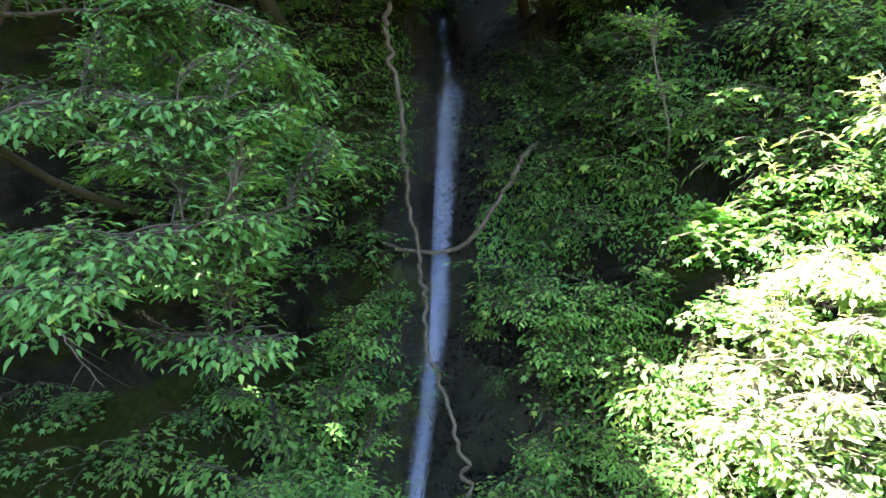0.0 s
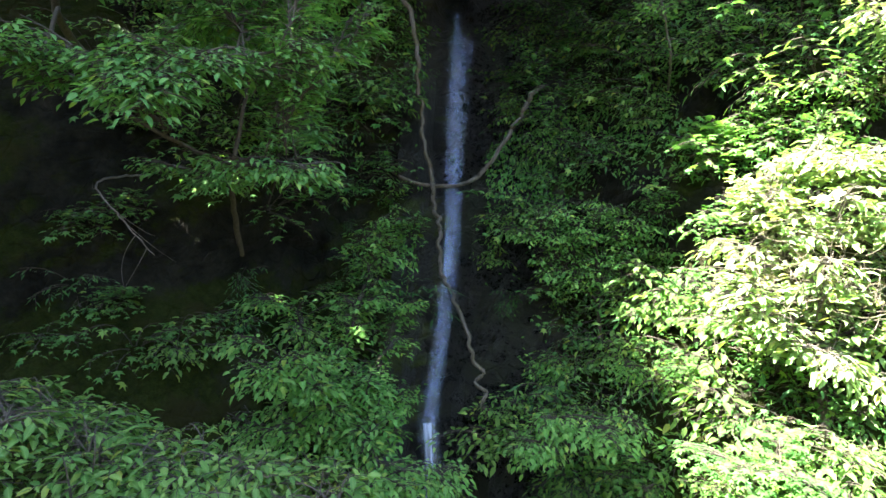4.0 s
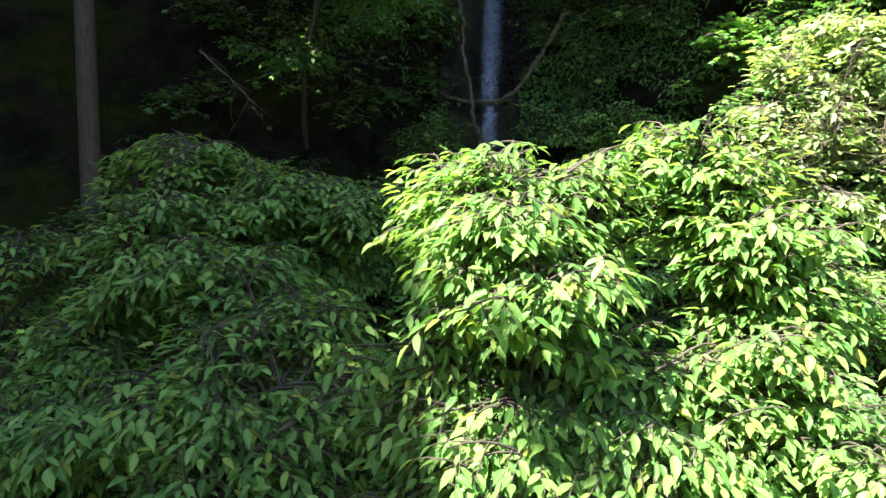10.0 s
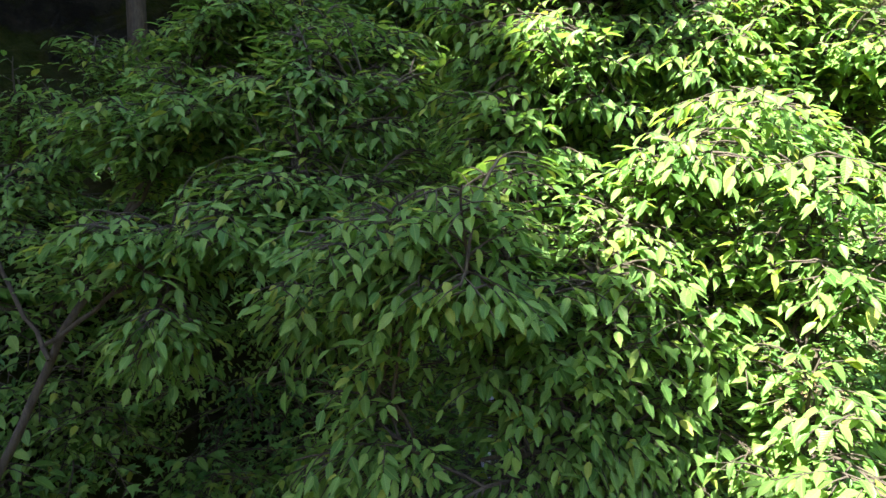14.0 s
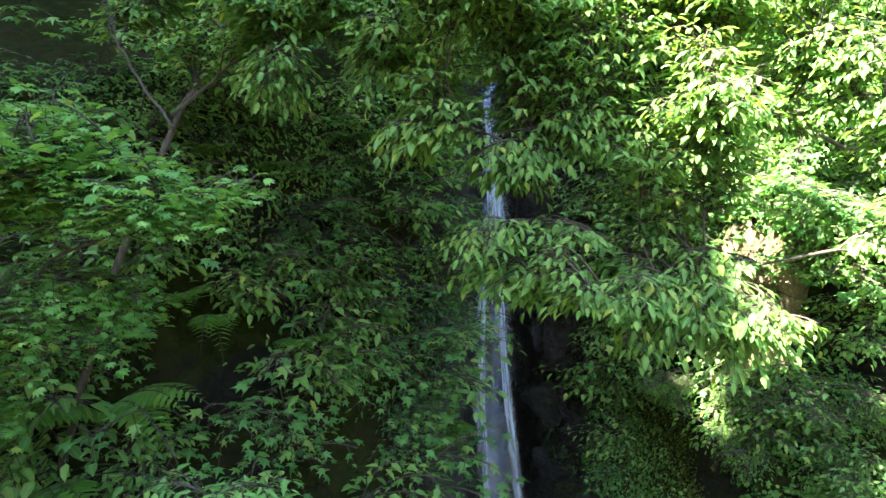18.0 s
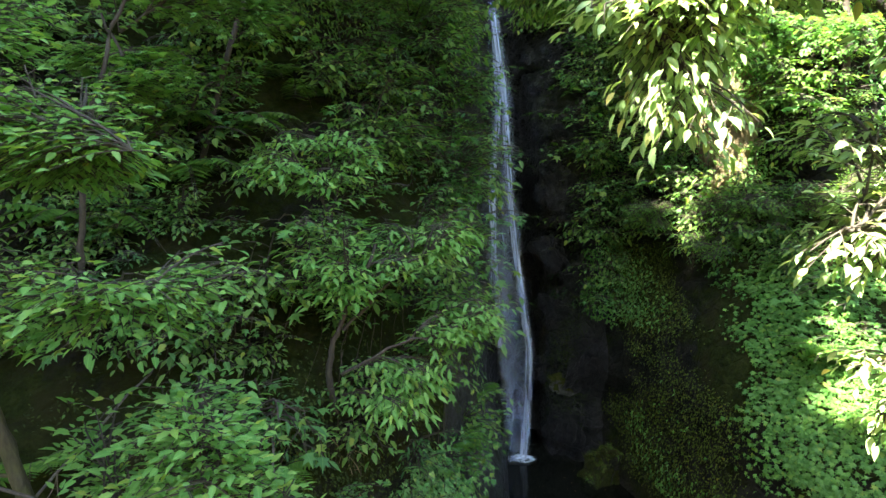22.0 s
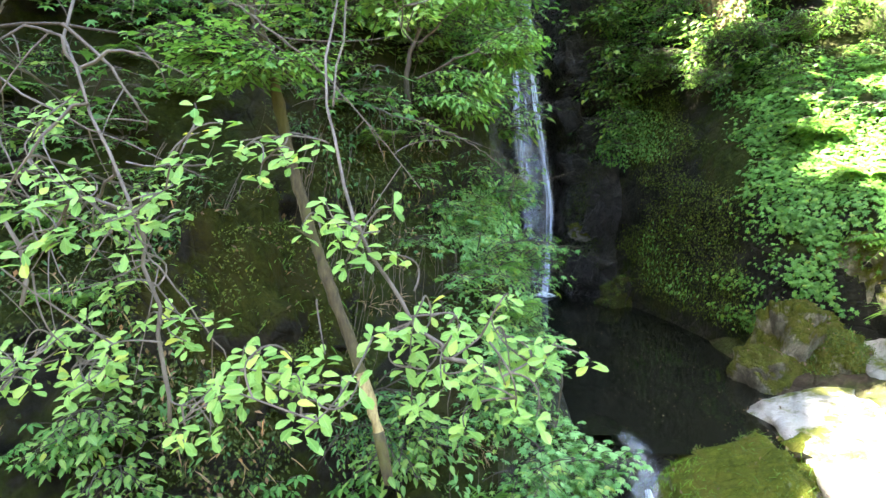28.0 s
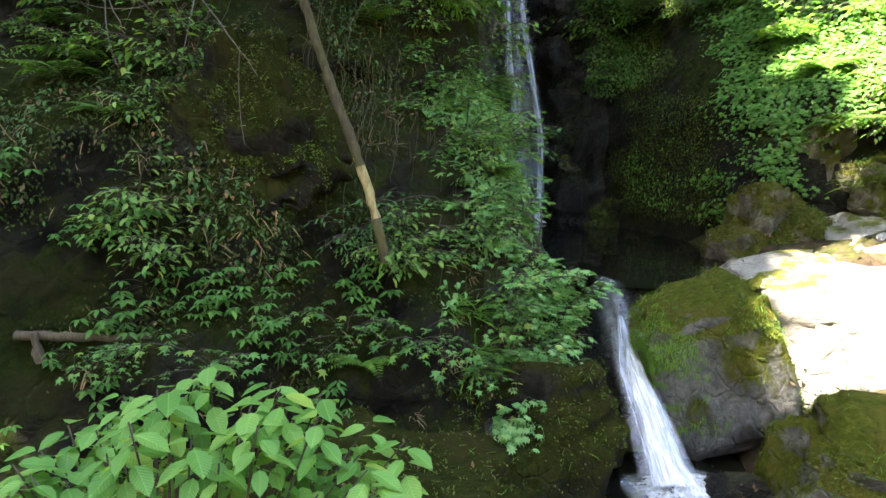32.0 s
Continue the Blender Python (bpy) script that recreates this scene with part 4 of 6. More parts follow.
def make_trees():
    # sunlit hornbeam in front of the fall
    make_tree("hornbeam_tree", "sunlit hornbeam with drooping bright green ribbed leaves", "tree",
              [(5.2, -4.8, 1.2), (4.7, -4.4, 4.5), (2.9, -4.2, 7.4), (1.2, -4.0, 9.2), (0.25, -3.8, 10.7)], 0.09, 0.025,
              [[(1.2, -4.0, 9.2), (0.2, -4.2, 9.9), (-0.7, -4.0, 10.6)], [(1.9, -4.1, 8.5), (1.5, -4.5, 9.2), (1.5, -4.9, 9.4)],
               [(2.2, -4.1, 8.1), (0.6, -4.7, 8.4), (-1.0, -4.9, 8.3)], [(2.9, -4.2, 7.4), (1.4, -4.9, 7.6), (0.0, -5.1, 7.4)]],
              [((-0.62, -3.9, 10.78), (0.46, 0.40, 0.42), 74), ((0.16, -3.65, 11.17), (0.13, 0.14, 0.15), 22), ((0.36, -3.75, 10.92), (0.24, 0.24, 0.20), 30), ((-0.92, -3.8, 10.95), (0.22, 0.22, 0.18), 26), ((-0.68, -3.85, 11.02), (0.24, 0.22, 0.14), 24), ((-0.22, -3.8, 11.12), (0.10, 0.12, 0.14), 9), ((0.48, -3.9, 10.62), (0.32, 0.36, 0.32), 46), ((-0.12, -4.2, 10.15), (0.3, 0.3, 0.22), 20), ((-0.58, -4.35, 10.72), (0.30, 0.3, 0.26), 36), ((0.25, -4.2, 10.2), (0.36, 0.3, 0.3), 34),
               ((-0.35, -4.4, 9.75), (0.75, 0.5, 0.5), 66), ((0.4, -4.8, 9.4), (0.85, 0.5, 0.55), 70), ((1.3, -4.8, 9.3), (0.7, 0.6, 0.6), 26),
               ((0.7, -5.2, 8.6), (0.85, 0.4, 0.5), 46), ((1.5, -5.2, 8.2), (0.7, 0.5, 0.6), 20), ((-1.0, -4.9, 8.4), (0.75, 0.4, 0.45), 44), ((-0.5, -5.0, 7.5), (1.0, 0.45, 0.42), 54), ((0.4, -5.1, 7.2), (0.7, 0.4, 0.4), 30), ((-0.45, -4.8, 9.0), (0.5, 0.35, 0.45), 34), ((0.5, -4.4, 9.9), (0.5, 0.4, 0.40), 36), ((-0.85, -4.4, 9.7), (0.5, 0.35, 0.55), 64), ((-0.75, -4.2, 10.25), (0.42, 0.3, 0.35), 44), ((-0.75, -4.6, 9.1), (0.4, 0.3, 0.5), 40), ((-1.2, -5.1, 9.2), (0.45, 0.3, 0.38), 50), ((0.0, -4.9, 8.3), (0.6, 0.35, 0.4), 34)],
              0.080, OVAL, LEAF_BEAM, BARK, BEAM_LEAF, (-0.3, -5.6, 9.2), 300, fill=2.1, gap=0.036, hang=0.7, twig_gap=0.052, reach=0.27, leafy=0.75)
    # hornbeam in the shade of the slope
    make_tree("hornbeam_tree", "shaded hornbeam with layered drooping dark green leaves", "tree",
              [on_cliff(-4.3, 5.6), (-3.9, -4.2, 7.5), (-3.3, -3.6, 9.2), (-2.9, -2.6, 11.0)], 0.035, 0.014,
              [[(-3.6, -4.0, 8.4), (-2.8, -4.2, 8.9), (-1.9, -4.3, 9.1)], [(-3.4, -3.7, 9.0), (-2.7, -3.7, 9.7), (-1.8, -3.9, 9.9)], [(-3.6, -4.0, 8.3), (-4.2, -3.7, 9.0), (-4.5, -3.4, 9.5)], [(-3.0, -2.9, 10.2), (-2.0, -2.3, 10.5), (-1.2, -2.3, 10.6), (-0.5, -2.5, 10.4)]],
              [((-2.95, -2.2, 10.85), (0.75, 0.5, 0.5), 60), ((-2.5, -3.2, 10.1), (0.95, 0.55, 0.55), 90), ((-3.7, -3.1, 9.8), (0.85, 0.55, 0.55), 66), ((-1.8, -3.6, 9.9), (0.6, 0.4, 0.4), 34),
               ((-1.9, -4.0, 9.35), (0.75, 0.4, 0.45), 60), ((-2.2, -4.5, 8.65), (0.7, 0.35, 0.25), 22), ((-3.3, -4.1, 9.05), (0.7, 0.4, 0.25), 20), ((-4.2, -3.6, 9.3), (0.5, 0.4, 0.2), 10), ((-1.6, -4.5, 8.9), (0.5, 0.35, 0.4), 26), ((-2.2, -2.5, 10.7), (0.7, 0.45, 0.42), 44), ((-3.9, -2.2, 10.3), (0.7, 0.5, 0.45), 34), ((-2.4, -3.2, 10.5), (0.6, 0.35, 0.14), 50), ((-2.0, -3.45, 10.2), (0.55, 0.3, 0.14), 44), ((-2.7, -2.75, 10.75), (0.55, 0.35, 0.15), 44), ((-1.9, -2.4, 10.8), (0.4, 0.35, 0.12), 34), ((-3.1, -3.85, 9.7), (0.5, 0.3, 0.14), 36), ((-1.9, -4.3, 9.45), (0.5, 0.3, 0.12), 34), ((-2.4, -4.55, 9.2), (0.5, 0.25, 0.12), 32), ((-2.2, -4.0, 9.85), (0.6, 0.3, 0.14), 40), ((-1.3, -2.2, 10.85), (0.4, 0.3, 0.14), 34), ((-0.75, -2.4, 10.62), (0.4, 0.3, 0.14), 34), ((-3.3, -2.0, 11.12), (0.5, 0.35, 0.14), 36), ((-2.5, -2.0, 11.0), (0.5, 0.35, 0.14), 36), ((-0.2, -2.6, 10.45), (0.35, 0.3, 0.14), 24), ((-1.6, -2.0, 10.5), (0.5, 0.3, 0.2), 34)],
              0.090, OVAL, LEAF_BEAM, BARK, BEAM_LEAF, (-2.2, -5.0, 9.4), 300, fill=1.6, gap=0.042, hang=0.5, twig_gap=0.058, reach=0.30, leafy=0.8)
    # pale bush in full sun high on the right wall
    make_tree("pale_leaved_bush", "bush with pale broad leaves and tangled twigs", "bush",
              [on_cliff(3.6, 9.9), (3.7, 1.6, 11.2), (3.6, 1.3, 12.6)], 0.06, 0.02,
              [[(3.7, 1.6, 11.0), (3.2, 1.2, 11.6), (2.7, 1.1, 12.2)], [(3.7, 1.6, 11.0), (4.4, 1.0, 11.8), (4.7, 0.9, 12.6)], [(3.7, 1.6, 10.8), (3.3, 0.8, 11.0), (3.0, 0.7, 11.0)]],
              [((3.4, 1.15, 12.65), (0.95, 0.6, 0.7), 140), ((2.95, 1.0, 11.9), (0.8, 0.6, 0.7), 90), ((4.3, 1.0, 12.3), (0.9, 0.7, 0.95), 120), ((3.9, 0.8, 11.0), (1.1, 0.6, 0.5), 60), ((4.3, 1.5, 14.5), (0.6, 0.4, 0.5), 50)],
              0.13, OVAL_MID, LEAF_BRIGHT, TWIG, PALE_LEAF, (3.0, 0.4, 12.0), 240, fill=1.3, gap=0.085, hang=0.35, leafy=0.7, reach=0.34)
    bush = [o for o in scene.objects if o.name == "pale_leaved_bush"][0]
    tangle = []
    for q in range(170):
        a = np.array((3.35, 0.75, 11.75)) + rng.normal(0, 1, 3) * (0.42, 0.16, 0.30)
        e = a + rng.normal(0, 1, 3) * (0.26, 0.12, 0.24)
        tangle.append((bezier(a, (a + e) / 2 + rng.normal(0, 0.09, 3), e, 7), 0.0045, 0.0015))
    tagged(mesh_object("twig_tangle", *tubes(tangle, 5), TWIG_PALE, bush, "tangle of bleached bare twigs", smooth=True), kind="stuff")
    # maple below it
    make_tree("maple_tree", "sunlit maple with flat layers of small lobed leaves", "tree",
              [on_cliff(4.4, 6.6), (4.2, -1.3, 8.2), (3.5, -0.8, 9.4)], 0.07, 0.02,
              [[(4.0, -1.1, 8.7), (3.2, -0.2, 9.6), (2.4, 0.3, 9.9)], [(4.1, -1.2, 8.5), (3.4, -1.5, 8.7), (2.6, -1.4, 8.7)]],
              [((2.6, 0.2, 9.95), (0.85, 0.5, 0.30), 54), ((3.6, -0.3, 9.8), (1.0, 0.6, 0.4), 56), ((3.0, -1.1, 8.9), (0.9, 0.5, 0.3), 44), ((4.2, -1.5, 9.0), (0.9, 0.6, 0.4), 40), ((2.3, -1.6, 7.8), (0.7, 0.5, 0.4), 44), ((3.3, -2.2, 7.4), (0.8, 0.5, 0.5), 52)],
              0.105, MAPLE, LEAF_MAPLE, BARK, gap=0.075, hang=0.2, arch=0.12)
    # maple on the left slope at mid height
    make_tree("maple_tree", "maple with flat tiers of blue-green lobed leaves", "tree",
              [on_cliff(-4.9, 4.4), (-4.6, -6.0, 6.0), (-4.2, -5.7, 7.6)], 0.032, 0.012,
              [[(-4.4, -5.8, 6.8), (-3.6, -5.4, 7.5), (-2.7, -5.3, 7.8)], [(-4.4, -5.8, 6.6), (-5.0, -5.3, 7.4), (-5.2, -5.2, 7.9)]],
              [((-3.2, -5.4, 7.95), (0.8, 0.5, 0.22), 84), ((-3.9, -5.6, 8.15), (0.9, 0.6, 0.3), 84), ((-3.8, -5.4, 7.2), (0.9, 0.5, 0.32), 64), ((-4.6, -5.6, 6.6), (0.7, 0.5, 0.4), 45)],
              0.078, MAPLE_WIDE, LEAF_FRESH, BARK, gap=0.052, hang=0.15, arch=0.10, fill=1.3)
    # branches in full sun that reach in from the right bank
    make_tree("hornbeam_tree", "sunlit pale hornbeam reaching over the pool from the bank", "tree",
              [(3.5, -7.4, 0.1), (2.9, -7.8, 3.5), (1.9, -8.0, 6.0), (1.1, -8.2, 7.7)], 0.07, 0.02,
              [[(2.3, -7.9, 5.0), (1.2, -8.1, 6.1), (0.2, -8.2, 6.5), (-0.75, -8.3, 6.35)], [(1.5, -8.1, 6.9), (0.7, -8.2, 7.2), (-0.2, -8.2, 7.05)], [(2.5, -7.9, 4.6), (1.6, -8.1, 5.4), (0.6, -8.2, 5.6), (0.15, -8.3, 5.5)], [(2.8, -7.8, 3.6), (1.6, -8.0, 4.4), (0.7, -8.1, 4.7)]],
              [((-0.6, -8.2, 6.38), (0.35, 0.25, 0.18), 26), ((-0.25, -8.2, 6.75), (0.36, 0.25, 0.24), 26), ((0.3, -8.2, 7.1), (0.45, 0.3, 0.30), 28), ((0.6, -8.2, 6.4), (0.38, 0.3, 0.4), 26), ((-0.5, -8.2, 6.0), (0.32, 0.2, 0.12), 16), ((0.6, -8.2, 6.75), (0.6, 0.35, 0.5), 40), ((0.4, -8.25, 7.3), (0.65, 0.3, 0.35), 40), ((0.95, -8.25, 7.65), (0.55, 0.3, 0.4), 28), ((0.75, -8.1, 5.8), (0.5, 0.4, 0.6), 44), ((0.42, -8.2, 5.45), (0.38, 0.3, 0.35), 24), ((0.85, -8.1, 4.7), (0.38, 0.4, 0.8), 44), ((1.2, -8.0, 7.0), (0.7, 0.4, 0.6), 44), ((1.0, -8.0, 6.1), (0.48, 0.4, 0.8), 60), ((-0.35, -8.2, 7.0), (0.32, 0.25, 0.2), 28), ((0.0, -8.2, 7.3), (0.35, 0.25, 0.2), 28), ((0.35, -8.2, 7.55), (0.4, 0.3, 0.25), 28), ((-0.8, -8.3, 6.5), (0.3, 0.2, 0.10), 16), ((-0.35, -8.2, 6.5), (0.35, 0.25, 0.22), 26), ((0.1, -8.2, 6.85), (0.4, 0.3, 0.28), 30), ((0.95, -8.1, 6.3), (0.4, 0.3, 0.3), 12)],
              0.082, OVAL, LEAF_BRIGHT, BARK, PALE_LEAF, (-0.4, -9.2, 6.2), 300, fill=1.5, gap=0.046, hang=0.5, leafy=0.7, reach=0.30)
    # small-leaved tiers by the left wall
    make_tree("beech_tree", "slender tree with flat tiers of small fresh green leaves", "tree",
              [on_cliff(-6.6, 1.4), (-6.7, -8.8, 3.2), (-6.0, -8.6, 5.4), (-5.2, -8.5, 6.9)], 0.028, 0.012,
              [[(-6.4, -8.7, 4.2), (-5.2, -8.6, 4.4), (-4.0, -8.5, 4.35), (-3.0, -8.4, 4.1), (-2.3, -8.4, 4.0)], [(-6.1, -8.6, 5.1), (-5.0, -8.5, 5.2), (-3.8, -8.4, 5.2), (-3.0, -8.3, 5.1)], [(-6.7, -8.8, 3.3), (-5.4, -8.8, 3.7), (-4.2, -8.7, 3.7), (-3.2, -8.7, 3.55)], [(-5.5, -8.5, 6.4), (-4.6, -8.4, 6.3), (-3.6, -8.3, 6.0), (-3.0, -8.2, 5.8)]],
              [((-3.3, -8.3, 5.25), (0.85, 0.4, 0.22), 40), ((-3.0, -8.4, 4.6), (0.85, 0.4, 0.14), 44), ((-2.85, -8.4, 4.08), (0.85, 0.35, 0.10), 54), ((-3.4, -8.6, 3.6), (0.85, 0.4, 0.16), 44), ((-4.4, -8.4, 5.0), (0.7, 0.4, 0.25), 26), ((-3.7, -7.9, 6.05), (0.75, 0.4, 0.14), 44), ((-4.3, -7.7, 6.6), (0.8, 0.4, 0.18), 40), ((-3.6, -8.0, 5.75), (0.6, 0.3, 0.10), 30)],
              0.072, OVAL_MID, LEAF_FRESH, BARK, gap=0.042, hang=0.06, arch=0.06, leafy=0.85, reach=0.32, twig_gap=0.055, fill=1.25)
    # ash-like shrub in front of the left wall
    make_tree("ash_sapling", "young ash with drooping feathery compound leaves", "tree",
              [on_cliff(-2.6, 3.1), (-2.7, -5.7, 4.0), (-2.3, -5.5, 5.0)], 0.04, 0.015,
              [[(-2.6, -5.6, 4.2), (-2.0, -5.4, 4.8), (-1.5, -5.3, 5.1)], [(-2.6, -5.7, 3.8), (-2.0, -5.6, 4.1), (-1.5, -5.4, 4.1)]],
              [((-1.95, -5.2, 5.0), (0.7, 0.4, 0.28), 72), ((-1.6, -5.2, 4.3), (0.5, 0.35, 0.3), 54), ((-2.7, -5.6, 4.9), (0.7, 0.4, 0.35), 64), ((-1.8, -5.6, 3.6), (0.6, 0.35, 0.25), 54), ((-2.9, -5.4, 5.8), (0.7, 0.4, 0.4), 61)],
              0.112, NARROW, LEAF_FRESH, BARK, gap=0.046, hang=0.45, leafy=0.7, reach=0.28, twig_gap=0.085)
    # trees of the upper left slope
    make_tree("hornbeam_tree", "leafy hornbeam in shade on the upper slope", "tree",
              [on_cliff(-4.6, 13.2), (-4.3, 0.6, 13.7), (-3.8, -0.6, 14.2), (-3.2, -0.8, 15.2)], 0.05, 0.022,
              [[(-3.9, -0.4, 14.0), (-3.2, -1.4, 13.4), (-2.3, -1.6, 13.35), (-1.6, -1.2, 13.5)], [(-4.0, -1.0, 13.9), (-2.9, -1.0, 14.2), (-1.9, -0.9, 14.2)], [(-3.6, -0.8, 14.8), (-2.6, -0.6, 14.9), (-1.8, -0.5, 14.9)], [(-3.3, -1.3, 13.4), (-2.3, -1.3, 12.8), (-1.4, -1.15, 12.65)]],
              [((-1.65, -1.15, 13.48), (0.42, 0.4, 0.22), 40), ((-2.25, -1.65, 13.30), (0.5, 0.4, 0.24), 54), ((-2.9, -1.7, 13.4), (0.5, 0.4, 0.15), 40), ((-2.15, -1.95, 13.12), (0.4, 0.25, 0.08), 26), ((-1.5, -1.1, 13.2), (0.25, 0.25, 0.07), 14), ((-2.05, -1.1, 13.85), (0.5, 0.4, 0.24), 46), ((-1.75, -0.9, 14.15), (0.45, 0.35, 0.20), 40), ((-1.4, -0.9, 14.22), (0.22, 0.25, 0.06), 12),
               ((-2.35, -0.5, 14.72), (0.5, 0.4, 0.14), 36), ((-1.75, -0.55, 14.62), (0.34, 0.3, 0.14), 26), ((-3.1, -0.6, 14.4), (0.5, 0.4, 0.18), 30), ((-2.0, -0.5, 14.95), (0.4, 0.3, 0.10), 22), ((-2.6, -1.0, 14.15), (0.4, 0.4, 0.15), 26), ((-1.3, -1.15, 12.66), (0.30, 0.25, 0.05), 16), ((-2.0, -1.2, 12.7), (0.3, 0.25, 0.06), 12), ((-3.2, -0.4, 15.1), (0.6, 0.4, 0.25), 30), ((-1.6, -0.3, 13.9), (0.5, 0.4, 0.3), 30), ((-2.6, -0.2, 13.7), (0.6, 0.4, 0.4), 40), ((-2.0, 0.2, 14.4), (0.6, 0.4, 0.4), 36), ((-2.9, 0.0, 14.8), (0.6, 0.4, 0.4), 36)],
              0.082, OVAL, LEAF_MAPLE, BARK, gap=0.048, hang=0.30, arch=0.12, leafy=0.6, reach=0.24, twig_gap=0.065)
    make_tree("hornbeam_tree", "hornbeam behind it with small leaves in deep shade", "tree",
              [on_cliff(-3.6, 11.4), (-3.4, 1.9, 12.6), (-3.0, 1.8, 14.2)], 0.045, 0.018,
              [[(-3.4, 1.9, 12.6), (-2.8, 1.7, 13.0), (-2.2, 1.8, 13.1)], [(-3.1, 1.8, 13.6), (-2.6, 1.7, 14.1), (-2.1, 1.9, 14.3)]],
              [((-2.5, 1.8, 13.2), (0.6, 0.4, 0.2), 40), ((-2.4, 1.9, 14.3), (0.6, 0.4, 0.22), 40), ((-3.4, 1.6, 14.0), (0.7, 0.5, 0.25), 44), ((-3.6, 1.5, 12.7), (0.7, 0.5, 0.2), 40), ((-2.9, 1.8, 15.1), (0.7, 0.4, 0.25), 40)],
              0.10, OVAL_MID, LEAF_MAPLE, BARK, gap=0.06, hang=0.35, arch=0.10)
    make_tree("broadleaf_bush", "dense green bush growing out beside the fall", "bush",
              [on_cliff(-2.1, 9.0), (-2.1, 2.2, 9.9), (-1.8, 2.6, 11.2)], 0.04, 0.015,
              [[(-2.1, 2.2, 9.6), (-2.5, 1.8, 10.0), (-2.7, 1.6, 10.2)]],
              [((-1.7, 2.9, 11.6), (0.5, 0.4, 0.45), 49), ((-1.65, 2.6, 10.7), (0.7, 0.45, 0.45), 76), ((-2.4, 2.0, 10.1), (0.75, 0.5, 0.45), 76), ((-1.5, 2.3, 9.7), (0.6, 0.4, 0.4), 60), ((-2.9, 1.4, 9.6), (0.7, 0.5, 0.4), 57), ((-2.2, 0.4, 10.7), (0.8, 0.45, 0.4), 50), ((-1.5, 0.8, 10.3), (0.5, 0.4, 0.4), 30), ((-3.2, 2.2, 10.7), (0.6, 0.5, 0.4), 38), ((-1.4, 1.0, 9.75), (0.6, 0.4, 0.3), 54), ((-0.7, 0.6, 9.35), (0.45, 0.4, 0.28), 40), ((-2.1, 0.6, 9.9), (0.6, 0.4, 0.3), 44), ((-1.2, -0.2, 9.6), (0.6, 0.4, 0.25), 40)],
              0.10, OVAL_MID, LEAF_FRESH, BARK, gap=0.06, hang=0.4, leafy=0.7, reach=0.3)
    make_tree("broadleaf_bush", "green bushes rooted in the wall across the fall", "bush",
              [on_cliff(1.7, 10.0), (1.6, 3.6, 10.8), (1.5, 3.7, 11.9)], 0.04, 0.015,
              [[(1.6, 3.6, 10.8), (1.0, 3.8, 11.4), (0.7, 3.9, 11.8)], [(1.6, 3.6, 10.6), (2.2, 3.3, 10.9), (2.5, 3.1, 10.9)]],
              [((0.85, 3.9, 12.0), (0.65, 0.4, 0.38), 68), ((1.8, 3.5, 12.0), (0.55, 0.4, 0.45), 53), ((1.2, 3.7, 11.3), (0.7, 0.4, 0.38), 60), ((2.3, 3.2, 11.1), (0.5, 0.4, 0.5), 53), ((1.0, 3.6, 9.7), (0.8, 0.4, 0.35), 57), ((2.4, 2.9, 10.0), (0.6, 0.5, 0.4), 49), ((0.6, 1.4, 9.5), (0.5, 0.4, 0.28), 46), ((1.3, 1.2, 9.7), (0.5, 0.4, 0.28), 40)],
              0.095, OVAL_MID, LEAF_FRESH, BARK, gap=0.06, hang=0.45, leafy=0.7, reach=0.3)
    make_tree("maple_sapling", "lime green maple sapling rooted in the wall", "tree",
              [on_cliff(3.0, 12.5), (2.9, 3.1, 12.9), (2.8, 3.0, 13.3)], 0.03, 0.012, [],
              [((2.75, 3.0, 13.3), (0.48, 0.3, 0.30), 50), ((3.2, 2.9, 13.0), (0.4, 0.3, 0.25), 30)],
              0.11, MAPLE_WIDE, LEAF_FRESH, BARK, gap=0.07, hang=0.25, leafy=0.5, reach=0.24)
    make_tree("slender_sapling", "thin bare sapling with flat tufts of leaves", "tree",
              [on_cliff(2.5, 14.0), (2.35, 3.4, 14.4), (2.2, 3.2, 14.8), (1.9, 3.0, 15.75)], 0.022, 0.010, [],
              [((1.95, 3.0, 15.0), (0.26, 0.18, 0.04), 12), ((1.72, 3.0, 15.85), (0.5, 0.3, 0.08), 26)],
              0.09, OVAL_MID, LEAF_FRESH, TWIG, gap=0.06, hang=0.15, leafy=0.4, reach=0.2, arch=0.05)
    make_tree("ledge_bush", "feathery bush spreading over the rock ledge", "bush",
              [on_cliff(2.6, 4.5), (2.5, -1.2, 4.8), (2.6, -1.0, 5.2)], 0.035, 0.012,
              [[(2.5, -1.2, 4.8), (2.1, -0.8, 5.0), (1.7, -0.6, 4.9)], [(2.5, -1.2, 4.8), (3.0, -1.6, 5.1), (3.5, -2.0, 5.2)]],
              [((1.9, -0.6, 4.85), (0.55, 0.45, 0.28), 68), ((2.7, -1.2, 5.1), (0.6, 0.45, 0.25), 76), ((3.5, -1.9, 5.2), (0.7, 0.5, 0.3), 80), ((2.3, -1.5, 4.5), (0.5, 0.4, 0.25), 52), ((4.4, -2.4, 5.4), (0.7, 0.5, 0.4), 68)],
              0.06, LANCE, LEAF_FERN, BARK, gap=0.035, hang=0.3, leafy=0.6, reach=0.22, twig_gap=0.055)
